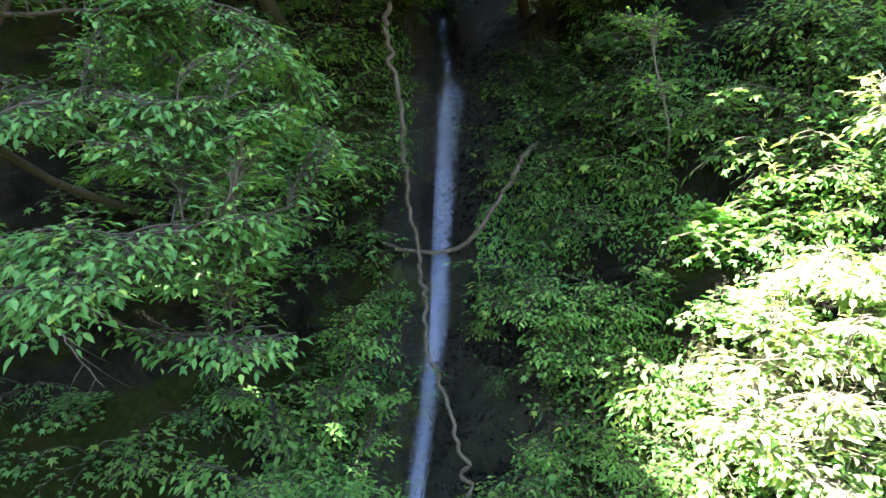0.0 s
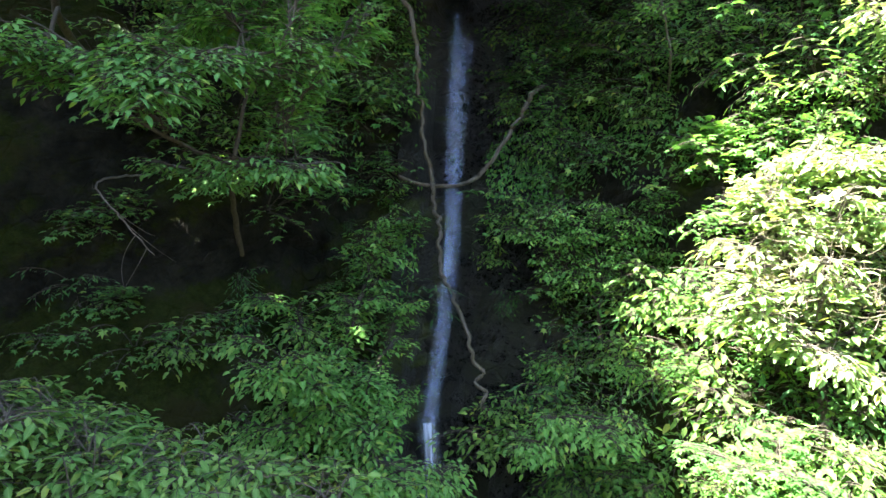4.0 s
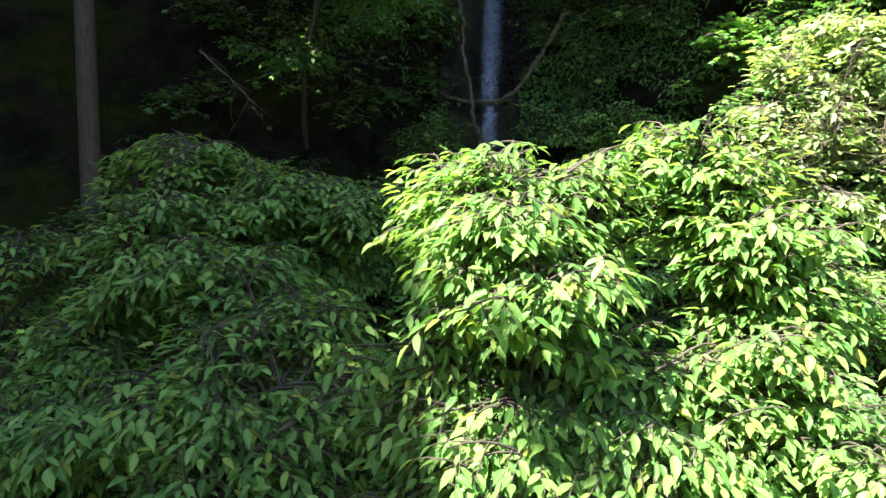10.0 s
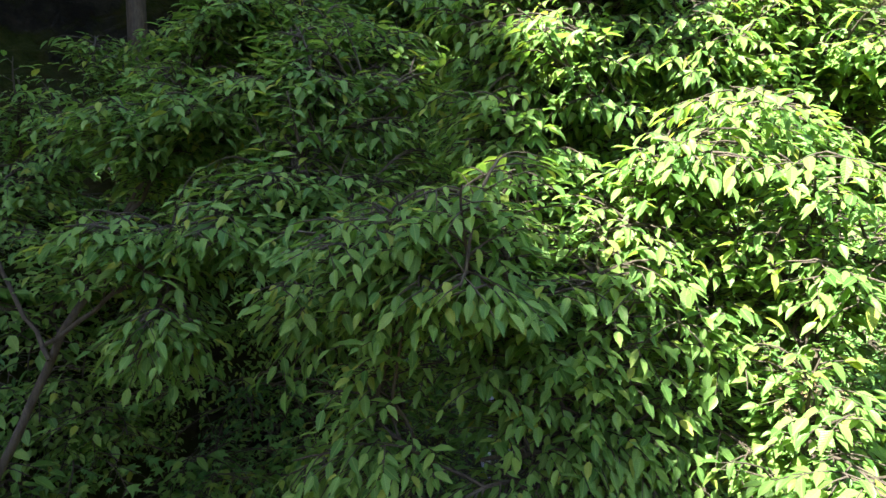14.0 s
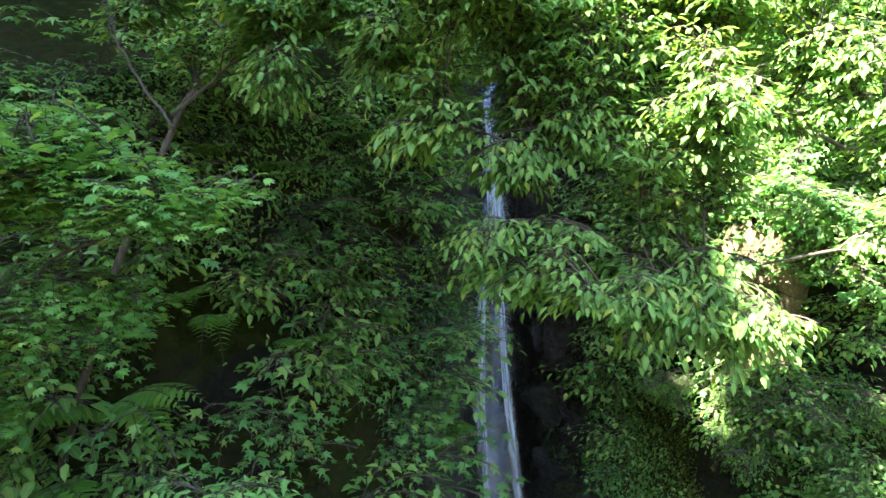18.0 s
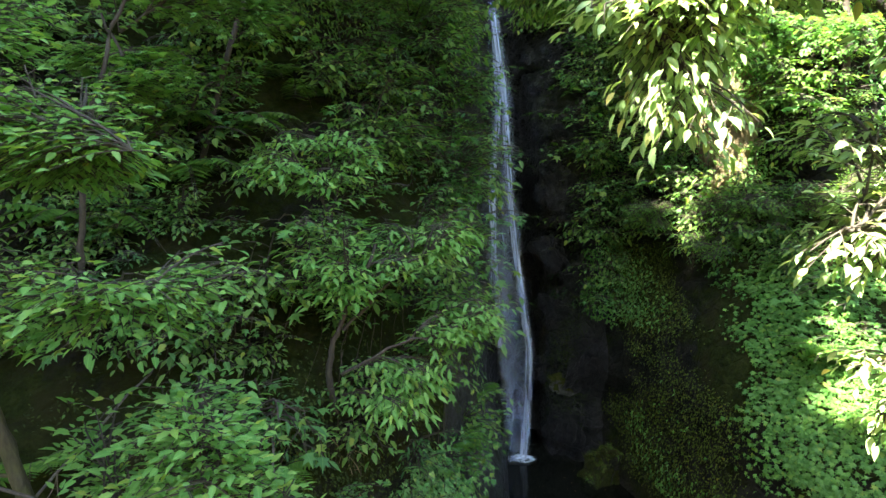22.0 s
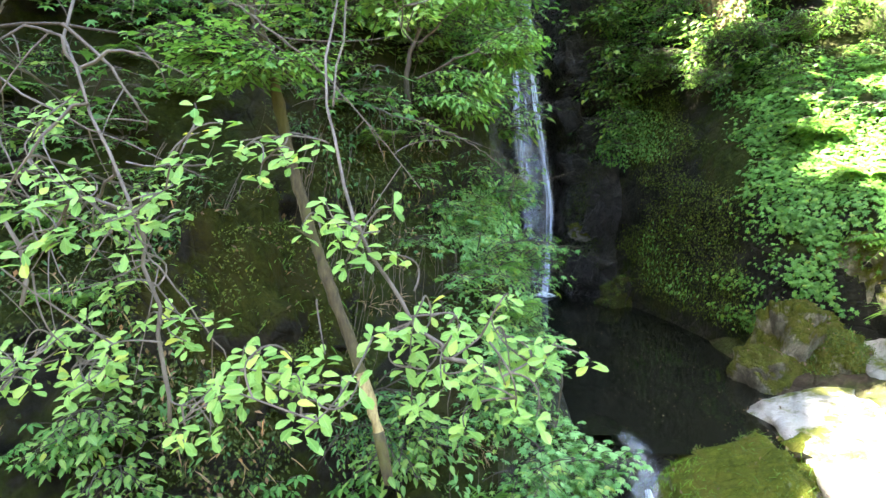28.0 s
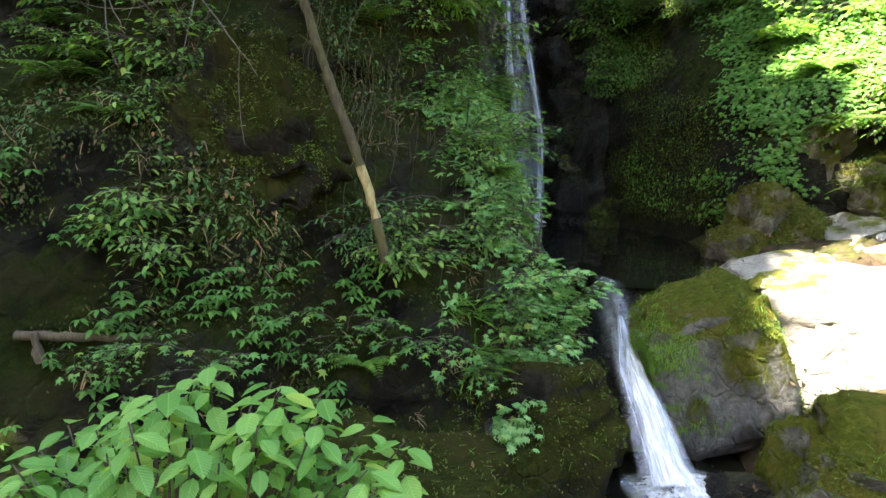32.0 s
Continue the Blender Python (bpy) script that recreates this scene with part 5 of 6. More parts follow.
    make_tree("creeper_mound", "lobed creeper heaped over the bank by the outlet, its green lightened as if lit", "bush",
              [on_cliff(-1.15, -0.9), (-1.15, -7.3, -0.3), (-1.05, -7.0, 0.8)], 0.02, 0.01, [],
              [((-1.3, -7.2, 0.45), (0.42, 0.25, 0.32), 60), ((-1.2, -7.45, 0.0), (0.45, 0.25, 0.36), 90), ((-1.3, -7.78, -0.5), (0.42, 0.25, 0.4), 90), ((-0.72, -7.3, 0.0), (0.26, 0.2, 0.3), 44), ((-1.45, -8.0, -0.85), (0.30, 0.2, 0.3), 60), ((-1.0, -7.8, -0.75), (0.28, 0.2, 0.3), 50), ((-0.95, -7.5, -0.4), (0.3, 0.2, 0.35), 40), ((-1.5, -8.1, -1.15), (0.22, 0.15, 0.2), 30), ((-1.3, -6.6, 0.75), (0.35, 0.3, 0.3), 40)],
              0.095, MAPLE_WIDE, LEAF_BANK_LIT, BARK, gap=0.065, hang=0.55, leafy=0.4, reach=0.18, twig_gap=0.075)
    make_tree("bush_over_lip", "yellow-green bush behind the lip of the fall", "bush", [on_cliff(-2.0, 17.6), (-1.7, 9.6, 18.0), (-1.3, 9.9, 18.4)], 0.02, 0.01, [],
              [((-1.2, 10.0, 18.3), (0.7, 0.35, 0.5), 40)], 0.08, OVAL_MID, LEAF_FERN, BARK, leafy=0.5, reach=0.25)
    # overhead twigs with fresh leaves by the end of the way
    root = make_tree("overhanging_branch", "bare grey branches with whorls of fresh spring leaves", "branch",
              [on_cliff(-6.2, 2.2), (-5.6, -9.4, 3.6), (-4.3, -9.9, 4.1), (-3.2, -10.0, 4.12), (-2.68, -10.0, 3.95), (-2.53, -10.1, 3.6), (-2.45, -10.77, 3.06)], 0.013, 0.0036,
              [[(-3.6, -10.0, 4.1), (-3.21, -10.85, 3.30), (-2.89, -11.09, 2.66), (-2.81, -11.17, 2.18)], [(-2.6, -10.0, 3.8), (-2.41, -10.93, 2.98), (-2.17, -11.17, 2.50), (-1.97, -11.25, 2.38)], [(-4.3, -9.9, 4.1), (-3.53, -10.93, 3.14), (-3.21, -11.09, 2.50)]],
              [], 0.06, SPATULA, LEAF_FRESH, TWIG)
    leaves, wood = Leaves(), []
    spots = [((-2.0, -10.4, 3.66), 0.36, 28), ((-2.4, -10.4, 3.58), 0.40, 32), ((-2.8, -10.4, 3.46), 0.36, 24), ((-2.3, -10.38, 3.34), 0.30, 16), ((-2.13, -11.21, 2.27), 0.45, 36), ((-2.49, -11.17, 2.18), 0.48, 38), ((-2.93, -11.17, 2.58), 0.38, 24), ((-3.13, -11.09, 2.18), 0.4, 26), ((-2.69, -11.09, 2.78), 0.35, 16), ((-3.21, -11.01, 2.74), 0.35, 14), ((-2.33, -11.17, 2.58), 0.3, 12)]
    bones = np.concatenate([smooth_line(q, 20) for q in ([(-2.68, -10.05, 3.92), (-2.4, -10.35, 3.72), (-2.1, -10.4, 3.7), (-1.8, -10.4, 3.72)], [(-2.53, -10.1, 3.6), (-2.5, -10.4, 3.4), (-2.1, -10.4, 3.3)], [(-3.21, -10.85, 3.30), (-2.89, -11.09, 2.74), (-2.81, -11.17, 2.26)], [(-2.41, -10.93, 2.98), (-2.17, -11.17, 2.58), (-1.97, -11.25, 2.46)], [(-3.53, -10.93, 3.14), (-3.21, -11.09, 2.58)], [(-2.45, -10.77, 3.06), (-2.45, -11.01, 2.50)])])
    for center, r, count in spots:
        for tip in shell(np.add(center, (0, 0, 0.15)), (r * 0.7, 0.20, r * 0.36), int(count * 0.95), 0.2):
            a = bones[int(np.argmin(np.linalg.norm(bones - tip, axis=1) + 0.5 * (np.linalg.norm(bones - tip, axis=1) < 0.1)))]
            line = bezier(a, (a + tip) / 2 + rng.normal(0, 0.05, 3), tip, 8)
            wood.append((line, 0.0030, 0.0018))
            bones = np.concatenate([bones, line[2:7]])
            w0 = rng.uniform(0, 6)
            for w in range(6):
                b = w0 + w * 2.2
                d = np.array((math.cos(b), 0.8 * math.sin(b), 0.45 * math.sin(b) + rng.uniform(-0.15, 0.25)))
                leaves.add(tip + d * 0.004 - UP * 0.006 * w, d + rng.normal(0, 0.2, 3), UP - (0, 0.4, 0) + rng.normal(0, 0.3, 3), rng.uniform(0.032, 0.052))
    arms = np.concatenate([smooth_line(q, 30) for q in ([(-5.6, -9.4, 3.6), (-4.3, -9.9, 4.1), (-3.2, -10.0, 4.12), (-2.68, -10.0, 3.95)], [(-3.6, -10.0, 4.1), (-3.21, -10.85, 3.30), (-2.89, -11.09, 2.66)], [(-4.3, -9.9, 4.1), (-3.53, -10.93, 3.14), (-3.21, -11.09, 2.50)])])
    for q in range(34):
        a = arms[int(rng.integers(len(arms)))]
        e = a + np.array((rng.normal(0.05, 0.25), rng.normal(0, 0.15), rng.uniform(-0.6, 0.05)))
        line = bezier(a, (a + e) / 2 + rng.normal(0, 0.12, 3) + UP * 0.08, e, 10)
        wood.append((line + rng.normal(0, 0.006, line.shape), 0.006, 0.0015))
        for i in (3, 6):
            g = line[i] + rng.normal(0, 0.12, 3) - UP * 0.08
            wood.append((bezier(line[i], (line[i] + g) / 2 + rng.normal(0, 0.03, 3), g, 6), 0.003, 0.001))
    tagged(mesh_object("twig_mass", *tubes(wood, 5), TWIG, root, smooth=True), kind="stuff")
    near = np.argsort([p[1] for p in leaves.p])[:300]
    keep = np.ones(len(leaves.p), bool)
    keep[near] = False
    leaves.singles(WHORL_LEAF, root, near)
    leaves.mesh("foliage", SPATULA, LEAF_WHORL, root, keep=keep)


def cedar(place, top, crown_from, reach, seed, label, lean=(0.0, 0.0)):
    """A tall straight conifer, its crown high over the slope, out of view, to cast shade."""
    root = tagged(empty("cedar_tree", place), label, "tree", "cedars on the slope")
    z = np.linspace(place[2], top, 30)
    rise = np.sqrt((z - place[2]) / (top - place[2]))
    line = np.c_[place[0] + lean[0] * rise + 0.05 * np.sin(z * 0.4 + seed), place[1] + lean[1] * rise + 0.05 * np.cos(z * 0.5 + seed), z]
    mesh_object("trunk", *tubes([(line, 0.115, 0.05)], 12), BARK, root, smooth=True)
    leaves, wood = Leaves(), []
    for q in range(130):
        h = crown_from + (top - crown_from) * rng.random()
        a = rng.uniform(0, 2 * math.pi)
        r = reach * (1.05 - 0.75 * (h - crown_from) / (top - crown_from)) * rng.uniform(0.5, 1.1)
        s = np.array((np.interp(h, z, line[:, 0]), np.interp(h, z, line[:, 1]), h))
        e = s + r * np.array((math.cos(a), math.sin(a), -0.15))
        wood.append((bezier(s, (s + e) / 2 + UP * 0.2, e, 6), 0.03, 0.008))
        for _ in range(46):
            p = s + (e - s) * rng.uniform(0.15, 1.0) + rng.normal(0, 0.22, 3)
            leaves.add(p, (e - s) / r + rng.normal(0, 0.7, 3), UP + rng.normal(0, 0.5, 3), rng.uniform(0.28, 0.5))
    tagged(mesh_object("twig_mass", *tubes(wood, 4), BARK, root), kind="stuff")
    leaves.mesh("crown", OVAL_LOW, LEAF_CEDAR, root)


def make_shade_cedars():
    text = "tall cedar with a straight bare trunk, its unseen crown added for shade"
    # mostly unseen, added so that their crowns cut the sun off the left side
    for q, (x, y) in enumerate([(-5.25, -0.1), (-7.6, -4.6), (-10.1, -8.2), (-4.2, 3.6), (-2.6, 7.4), (-9.8, -0.5), (-11.5, -4.5), (-12.5, -9.0), (-8.0, 4.0), (-12.6, -13.2), (-10.9, -10.8), (-14.6, -17.4), (-15.4, -9.5), (-16.4, -13.5), (-18.2, -17.5), (-13.6, -2.0), (-17.0, -5.5), (-16.8, -21.5)]):
        base = ground_high(x, y) if y > -9 else float(ground_z(x, y)) - 0.3
        cedar((x, y, base), 24.5 + (q % 3), 17.6 + 0.3 * (q % 2), 2.5, q * 1.7, text)
    # narrow crowns out of view, each set to shade chosen branches and rocks
    for x, y, top, reach in ((-8.2, -10.85, 20.6, 0.85), (-8.9, -13.1, 22.0, 0.95), (-10.9, -18.4, 20.6, 1.2), (-11.6, -16.1, 20.4, 0.75)):
        cedar((x, y, float(ground_z(x, y)) - 0.3), top, 17.6, reach, x, "slender cedar with a narrow crown, added out of view for shade")
    # leaning crowns out of view, added to shade the upper wall
    for q, (x, y, lx, ly) in enumerate([(-2.6, 7.2, 1.2, -5.6), (0.6, 8.2, -0.8, -5.4), (-4.4, 6.0, 2.0, -5.0), (2.4, 8.0, -0.8, -4.4), (1.5, 8.1, -2.0, -6.6)]):
        cedar((x, y, ground_high(x, y)), 23.0, 18.3, 2.7, q * 2.3, "conifer added out of view on the brow, leaning out for shade", (lx, ly))
    cedar((3.2, 5.6, ground_high(3.2, 5.6)), 23.0, 18.2, 2.1, 5.0, "conifer added out of view on the brow, leaning far out for shade", (-3.3, -5.9))
    cedar((-3.4, 5.0, ground_high(-3.4, 5.0)), 22.6, 18.2, 1.5, 6.0, "conifer added out of view on the brow, leaning far out for shade", (0.3, -5.5))


def ground_high(x, y):
    """The height at which the cliff lies at x, y."""
    i = int(np.clip(round((x - CX[0]) / 0.1), 0, len(CX) - 1))
    k = np.where(CY[i] >= y)[0]
    return float(CZ[k[0]]) - 0.1 if len(k) else 18.0


# ---- small plants on the walls: some patterns, each set out many times ----
def small_plant(name, label, category, kind, seed, place):
    """A plant that grows out of a wall: it leans to -y and rises."""
    root = tagged(empty(name, (0, 0, 0)), label, category, "plants on the cliff")
    leaves, wood = Leaves(), []
    if kind == "bush":
        for q in range(9):
            tip = np.array((rng.uniform(-0.38, 0.38), rng.uniform(-0.5, -0.12), rng.uniform(0.0, 0.5)))
            spray(leaves, wood, (0, 0.06, 0), tip, 0.085, gap=0.05, leafy=0.5, reach=0.22, twig_gap=0.07, thick=0.007)
        shape, material = OVAL_MID, LEAF_BEAM
    elif kind == "maple":
        for q in range(7):
            tip = np.array((rng.uniform(-0.45, 0.45), rng.uniform(-0.6, -0.15), rng.uniform(-0.05, 0.4)))
            spray(leaves, wood, (0, 0.06, 0), tip, 0.085, gap=0.06, leafy=0.5, reach=0.22, hang=0.25, thick=0.007)
        shape, material = MAPLE, LEAF_MAPLE
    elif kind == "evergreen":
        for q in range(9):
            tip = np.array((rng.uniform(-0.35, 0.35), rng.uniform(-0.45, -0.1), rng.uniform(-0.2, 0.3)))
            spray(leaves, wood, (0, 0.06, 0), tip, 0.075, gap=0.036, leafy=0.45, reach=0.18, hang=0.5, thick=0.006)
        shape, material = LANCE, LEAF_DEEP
    elif kind == "fern":
        for q in range(8):
            a = rng.uniform(-1.5, 1.5)
            out = np.array((math.sin(a), -math.cos(a), 0))
            line = bezier((0, 0.04, 0), out * 0.25 + UP * 0.28, out * rng.uniform(0.4, 0.6) + UP * rng.uniform(-0.1, 0.15), 18)
            wood.append((line, 0.004, 0.0015))
            cross = np.cross(out, UP)
            for i in range(2, 18):
                s = 0.13 * math.sin(math.pi * min(1, i / 17 * 0.85 + 0.18))
                for w in (-1, 1):
                    leaves.add(line[i], w * cross + out * 0.35 - UP * 0.15, UP + rng.normal(0, 0.1, 3), s)
        shape, material = LANCE, LEAF_FERN
    elif kind == "broad":
        for q in range(7):
            tip = np.array((rng.uniform(-0.34, 0.34), rng.uniform(-0.42, -0.1), rng.uniform(-0.1, 0.34)))
            wood.append((bezier((0, 0.06, 0), tip * 0.5 + UP * 0.12, tip, 7), 0.006, 0.003))
            for w in range(5):
                a = w * 2 * math.pi / 5 + q
                d = np.array((math.cos(a), math.sin(a), -0.38))
                leaves.add(tip + d * 0.015, d, UP + d * 0.3 - (0, 0.35, 0) + rng.normal(0, 0.12, 3), rng.uniform(0.10, 0.155))
        shape, material = OVAL, LEAF_HERB
    elif kind == "grass":
        for q in range(70):
            a = rng.uniform(0, 2 * math.pi)
            d = np.array((math.cos(a) * 0.7, math.sin(a) * 0.6 - 0.35, rng.uniform(0.2, 1.1)))
            leaves.add(rng.normal(0, 0.03, 3) * (1, 1, 0.2), d, UP - d * 0.4 + rng.normal(0, 0.2, 3), rng.uniform(0.16, 0.34))
        shape, material = STRAP, LEAF_FERN
    elif kind == "straw":
        for q in range(60):
            d = np.array((rng.normal(0, 0.5), -0.35 + rng.normal(0, 0.2), rng.uniform(-0.6, 0.7)))
            leaves.add(rng.normal(0, 0.06, 3) * (1, 0.3, 0.5), d, UP - d * 0.3 + rng.normal(0, 0.3, 3), rng.uniform(0.14, 0.30))
        shape, material = STRAP, LEAF_STRAW
    elif kind == "twigs":
        main = []
        for q in range(12):
            tip = np.array((rng.uniform(-0.4, 0.4), rng.uniform(-0.4, -0.05), rng.uniform(-0.75, 0.2)))
            line = bezier((rng.uniform(-0.1, 0.1), 0.05, 0), tip * 0.5 + (0, -0.12, 0.12), tip, 9)
            wood.append((line, 0.006, 0.002))
            main.append(line)
            for i in (4, 6):
                wood.append((bezier(line[i], line[i] + rng.normal(0, 0.08, 3), line[i] + rng.normal(0, 0.16, 3) - UP * 0.1, 5), 0.003, 0.0015))
        for q in range(14):
            leaves.add(main[q % 12][5 + q % 4], rng.normal(0, 1, 3) - UP, rng.normal(0, 1, 3), rng.uniform(0.03, 0.06))
        shape, material = OVAL_MID, LEAF_DRY
    if wood:
        if kind == "broad":
            for line in wood:
                mesh_object("stem", *tubes([line], 4), BARK, root)
        else:
            tagged(mesh_object("stem_mass", *tubes(wood, 4), TWIG if kind == "twigs" else BARK, root), kind="stuff")
    leaves.mesh("foliage", shape, material, root)
    return root


PLANT_TEXT = {
    "bush": ("shrub", "small green shrub growing from the rock", "shrub"),
    "maple": ("maple_seedling", "small maple with lobed leaves on the rock", "shrub"),
    "evergreen": ("evergreen_shrub", "dark glossy evergreen shrub on the cliff", "shrub"),
    "fern": ("fern", "green fern with arching fronds on the bank", "fern"),
    "broad": ("broadleaf_herb", "herb with whorls of broad bright leaves", "herb"),
    "grass": ("grass_tuft", "tuft of long arching grass blades", "grass"),
    "straw": ("dry_grass", "withered straw-coloured grass hanging on the bank", "grass"),
    "twigs": ("dry_twigs", "tangle of dry brown twigs and dead leaves", "twigs"),
}


def make_small_plants():
    # stretches of the wall: x from, to, z from, to, kinds with their shares, how many
    areas = [
        (-5.5, -1.2, 8.5, 15.5, "evergreen bush maple maple", 130), (0.0, 5.5, 8.5, 16.0, "evergreen bush maple evergreen bush", 170), (-5.5, -1.7, 13.0, 17.5, "bush maple", 40), (0.2, 4.5, 13.0, 17.5, "bush maple", 44), (0.8, 1.7, 3.2, 8.5, "bush maple evergreen", 36), (2.0, 4.6, 8.8, 11.4, "bush maple bush", 36),
        (-6.5, -1.0, 4.2, 8.8, "bush evergreen maple bush maple fern", 220), (0.75, 4.5, 4.2, 8.5, "bush evergreen maple bush", 130),
        (-6.5, -1.2, 1.8, 4.8, "evergreen bush bush maple fern", 64), (3.2, 5.0, 1.6, 4.8, "fern bush maple maple", 16),
        (-6.5, -4.3, -1.2, 1.8, "broad bush broad maple straw", 13), (3.5, 5.0, 0.9, 2.4, "fern bush grass", 10), (-2.4, -1.2, 0.5, 2.6, "maple bush fern maple", 34), (-2.1, -1.3, -0.8, 0.5, "straw straw maple twigs grass", 22),
        (-5.5, -4.5, -0.2, 1.1, "broad", 8), (-4.7, -2.6, -0.1, 0.40, "broad", 20), (-4.8, -4.1, 0.6, 1.7, "broad bush", 6), (-2.9, -2.3, 1.3, 3.0, "straw", 4), (-5.2, -2.2, -1.4, -0.1, "broad straw maple fern", 18), (-3.2, -2.4, 0.45, 0.9, "evergreen bush", 10),
    ]
    stock = {k: [] for k in PLANT_TEXT}
    for x0, x1, z0, z1, kinds, count in areas:
        kinds = kinds.split()
        for q in range(count):
            x, z = rng.uniform(x0, x1), rng.uniform(z0, z1)
            if x < -2.7 and 9.2 < z < 13.4 and q % 2:
                continue
            if -4.3 < x < -2.95 and 0.5 < z < 2.9:
                continue
            if abs(x - np.interp(z, FALL_Z, FALL_X)) < 0.62 and z > 0.3 or (-0.7 < x < 0.75 and z < 8):
                continue
            kind = kinds[int(rng.integers(len(kinds)))]
            p, n = cliff(x, z)
            m = Matrix.Translation(p - n * 0.05) @ Matrix.Rotation(math.atan2(n[0], -n[1]) + rng.normal(0, 0.3), 4, "Z") @ Matrix.Scale(rng.uniform(0.6, 1.0) if kind == "broad" or z < 3 and x < 0 else rng.uniform(0.7, 1.5), 4)
            if len(stock[kind]) < 3:
                name, label, category = PLANT_TEXT[kind]
                ob = small_plant(name, label, category, kind, q, p)
                ob.matrix_basis = m
                stock[kind].append(ob)
            else:
                copy_thing(stock[kind][int(rng.integers(3))], m)


def creeper(name, label, x0, x1, z0, z1, count, size, shape, material, cover):
    """Leaves that carpet the wall in patches."""
    leaves = Leaves()
    while len(leaves.p) < count:
        x, z = rng.uniform(x0, x1), rng.uniform(z0, z1)
        v = noise.noise(Vector((x * 0.9, z * 0.8, 3.3))) + 0.5 * noise.noise(Vector((x * 2.6, z * 2.6, 8)))
        v += rng.normal(0, 0.14)
        brink = min(x - x0, x1 - x, z - z0, z1 - z) / min(x1 - x0, z1 - z0)
        v -= 0.8 * max(0.0, 0.25 - brink) / 0.25
        if x < -2.4 and 9.2 < z < 13.8:
            continue
        if v < cover or abs(x - np.interp(z, FALL_Z, FALL_X)) < 0.6:
            continue
        p, n = cliff(x, z)
        out = n + UP * 0.5 + rng.normal(0, 0.45, 3)
        d = np.array((rng.normal(0, 0.7), 0, -1)) - n * 0.05
        leaves.add(p + n * rng.uniform(0.01, 0.10), d - out * np.dot(d, out) / np.dot(out, out), out, size * rng.uniform(0.6, 1.3))
    return tagged(leaves.mesh(name, shape, material, None), label, "creeper", kind="stuff")


make_trees()
make_shade_cedars()
make_small_plants()
creeper("creeper", "carpet of green creeper over the right buttress", 1.7, 5.2, 0.0, 5.4, 13000, 0.072, MAPLE, LEAF_CREEP, -0.10)
creeper("creeper", "creeper leaves straying over the mossy rock", 1.4, 2.1, 0.4, 4.6, 800, 0.07, OVAL_LOW, LEAF_MAPLE, 0.05)
creeper("creeper", "creeper and herbs over the bank, their green brightened as if lit", -2.5, -0.7, -0.4, 3.0, 3400, 0.080, OVAL_MID, LEAF_BANK_LIT, -0.12)
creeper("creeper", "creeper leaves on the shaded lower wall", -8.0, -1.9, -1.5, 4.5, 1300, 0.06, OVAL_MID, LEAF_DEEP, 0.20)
creeper("creeper", "creeper leaves on the middle of the wall", -8.0, -1.2, 4.5, 9.5, 6000, 0.075, OVAL_MID, LEAF_BEAM, 0.10)
creeper("creeper", "creeper leaves on the upper wall", -7.0, 6.0, 9.5, 17.5, 9000, 0.085, OVAL_MID, LEAF_MAPLE, 0.10)
creeper("creeper", "leaves covering the rock over the ledge", 1.0, 6.0, 4.6, 9.5, 11000, 0.08, OVAL_LOW, LEAF_MAPLE, -0.05)
creeper("moss", "olive moss on the lower wall", -6.5, -0.7, -1.6, 4.2, 16000, 0.036, OVAL_LOW, LEAF_MOSS_SHADED, -0.12)
creeper("moss", "olive moss on the rock buttress", 1.25, 2.4, 0.1, 4.6, 15000, 0.036, OVAL_LOW, LEAF_MOSS_LIT, -0.25)
creeper("creeper", "sparse leaves in the cracks of the wet rock", 0.7, 1.9, 2.6, 8.5, 2600, 0.075, OVAL_LOW, LEAF_MAPLE, 0.0)
creeper("moss", "dark moss patches on the wet rock", -0.2, 1.3, 0.3, 8.0, 4200, 0.036, OVAL_LOW, LEAF_MOSS_SHADED, 0.05)
creeper("leaf_litter", "dead brown leaves caught on the slope", -6.5, -1.3, -1.6, 3.2, 420, 0.055, OVAL_LOW, LEAF_DRY, 0.1)
creeper("dry_grass", "withered grass blades on the slope", -6.5, -1.3, -1.4, 4.0, 260, 0.16, STRAP, LEAF_STRAW, -0.1)


# ---- dead wood ----
def knotty(lines, sides=12, depth=0.012):
    v, t = tubes(lines, sides)
    k = np.array([noise.noise(Vector(p) * 9) + 0.6 * noise.noise(Vector(p) * 24) for p in v])
    return v + depth * k[:, None] * np.array((0.8, 0.8, 0.3)), t


def leaning_log():
    foot, top = np.array((-2.56, -8.62, 0.55)), np.array((-3.85, -8.2, 4.9))
    root = tagged(empty("leaning_log", foot), "broken mossy trunk leaning against the bank, bare wood near its foot", "log")
    line = np.array([foot + (top - foot) * q / 59 + (0.06 * noise.noise(Vector((q * 0.05, 0.3, 0))), 0.04 * noise.noise(Vector((q * 0.05, 5, 0))), 0) for q in range(60)])
    mesh_object("bark", *knotty([(line[11:], 0.043, 0.032)], 12, 0.016), BARK_MOSS, root, smooth=True)
    mesh_object("bare_wood", *knotty([(line[4:13], 0.036, 0.040)], 14, 0.026), BARE_WOOD, root, "torn pale bare wood", smooth=True)
    mesh_object("foot", *knotty([(line[:6], 0.036, 0.041)], 12, 0.018), BARK_MOSS, root, smooth=True)
    for q in (24, 33, 41, 50):
        e = line[q] + np.array((rng.uniform(-0.25, 0.25), -0.1, rng.uniform(0.05, 0.2)))
        mesh_object("snag", *tubes([(bezier(line[q], (line[q] + e) / 2, e, 6), 0.012, 0.003)], 6), BARK_MOSS, root, smooth=True)
    return root


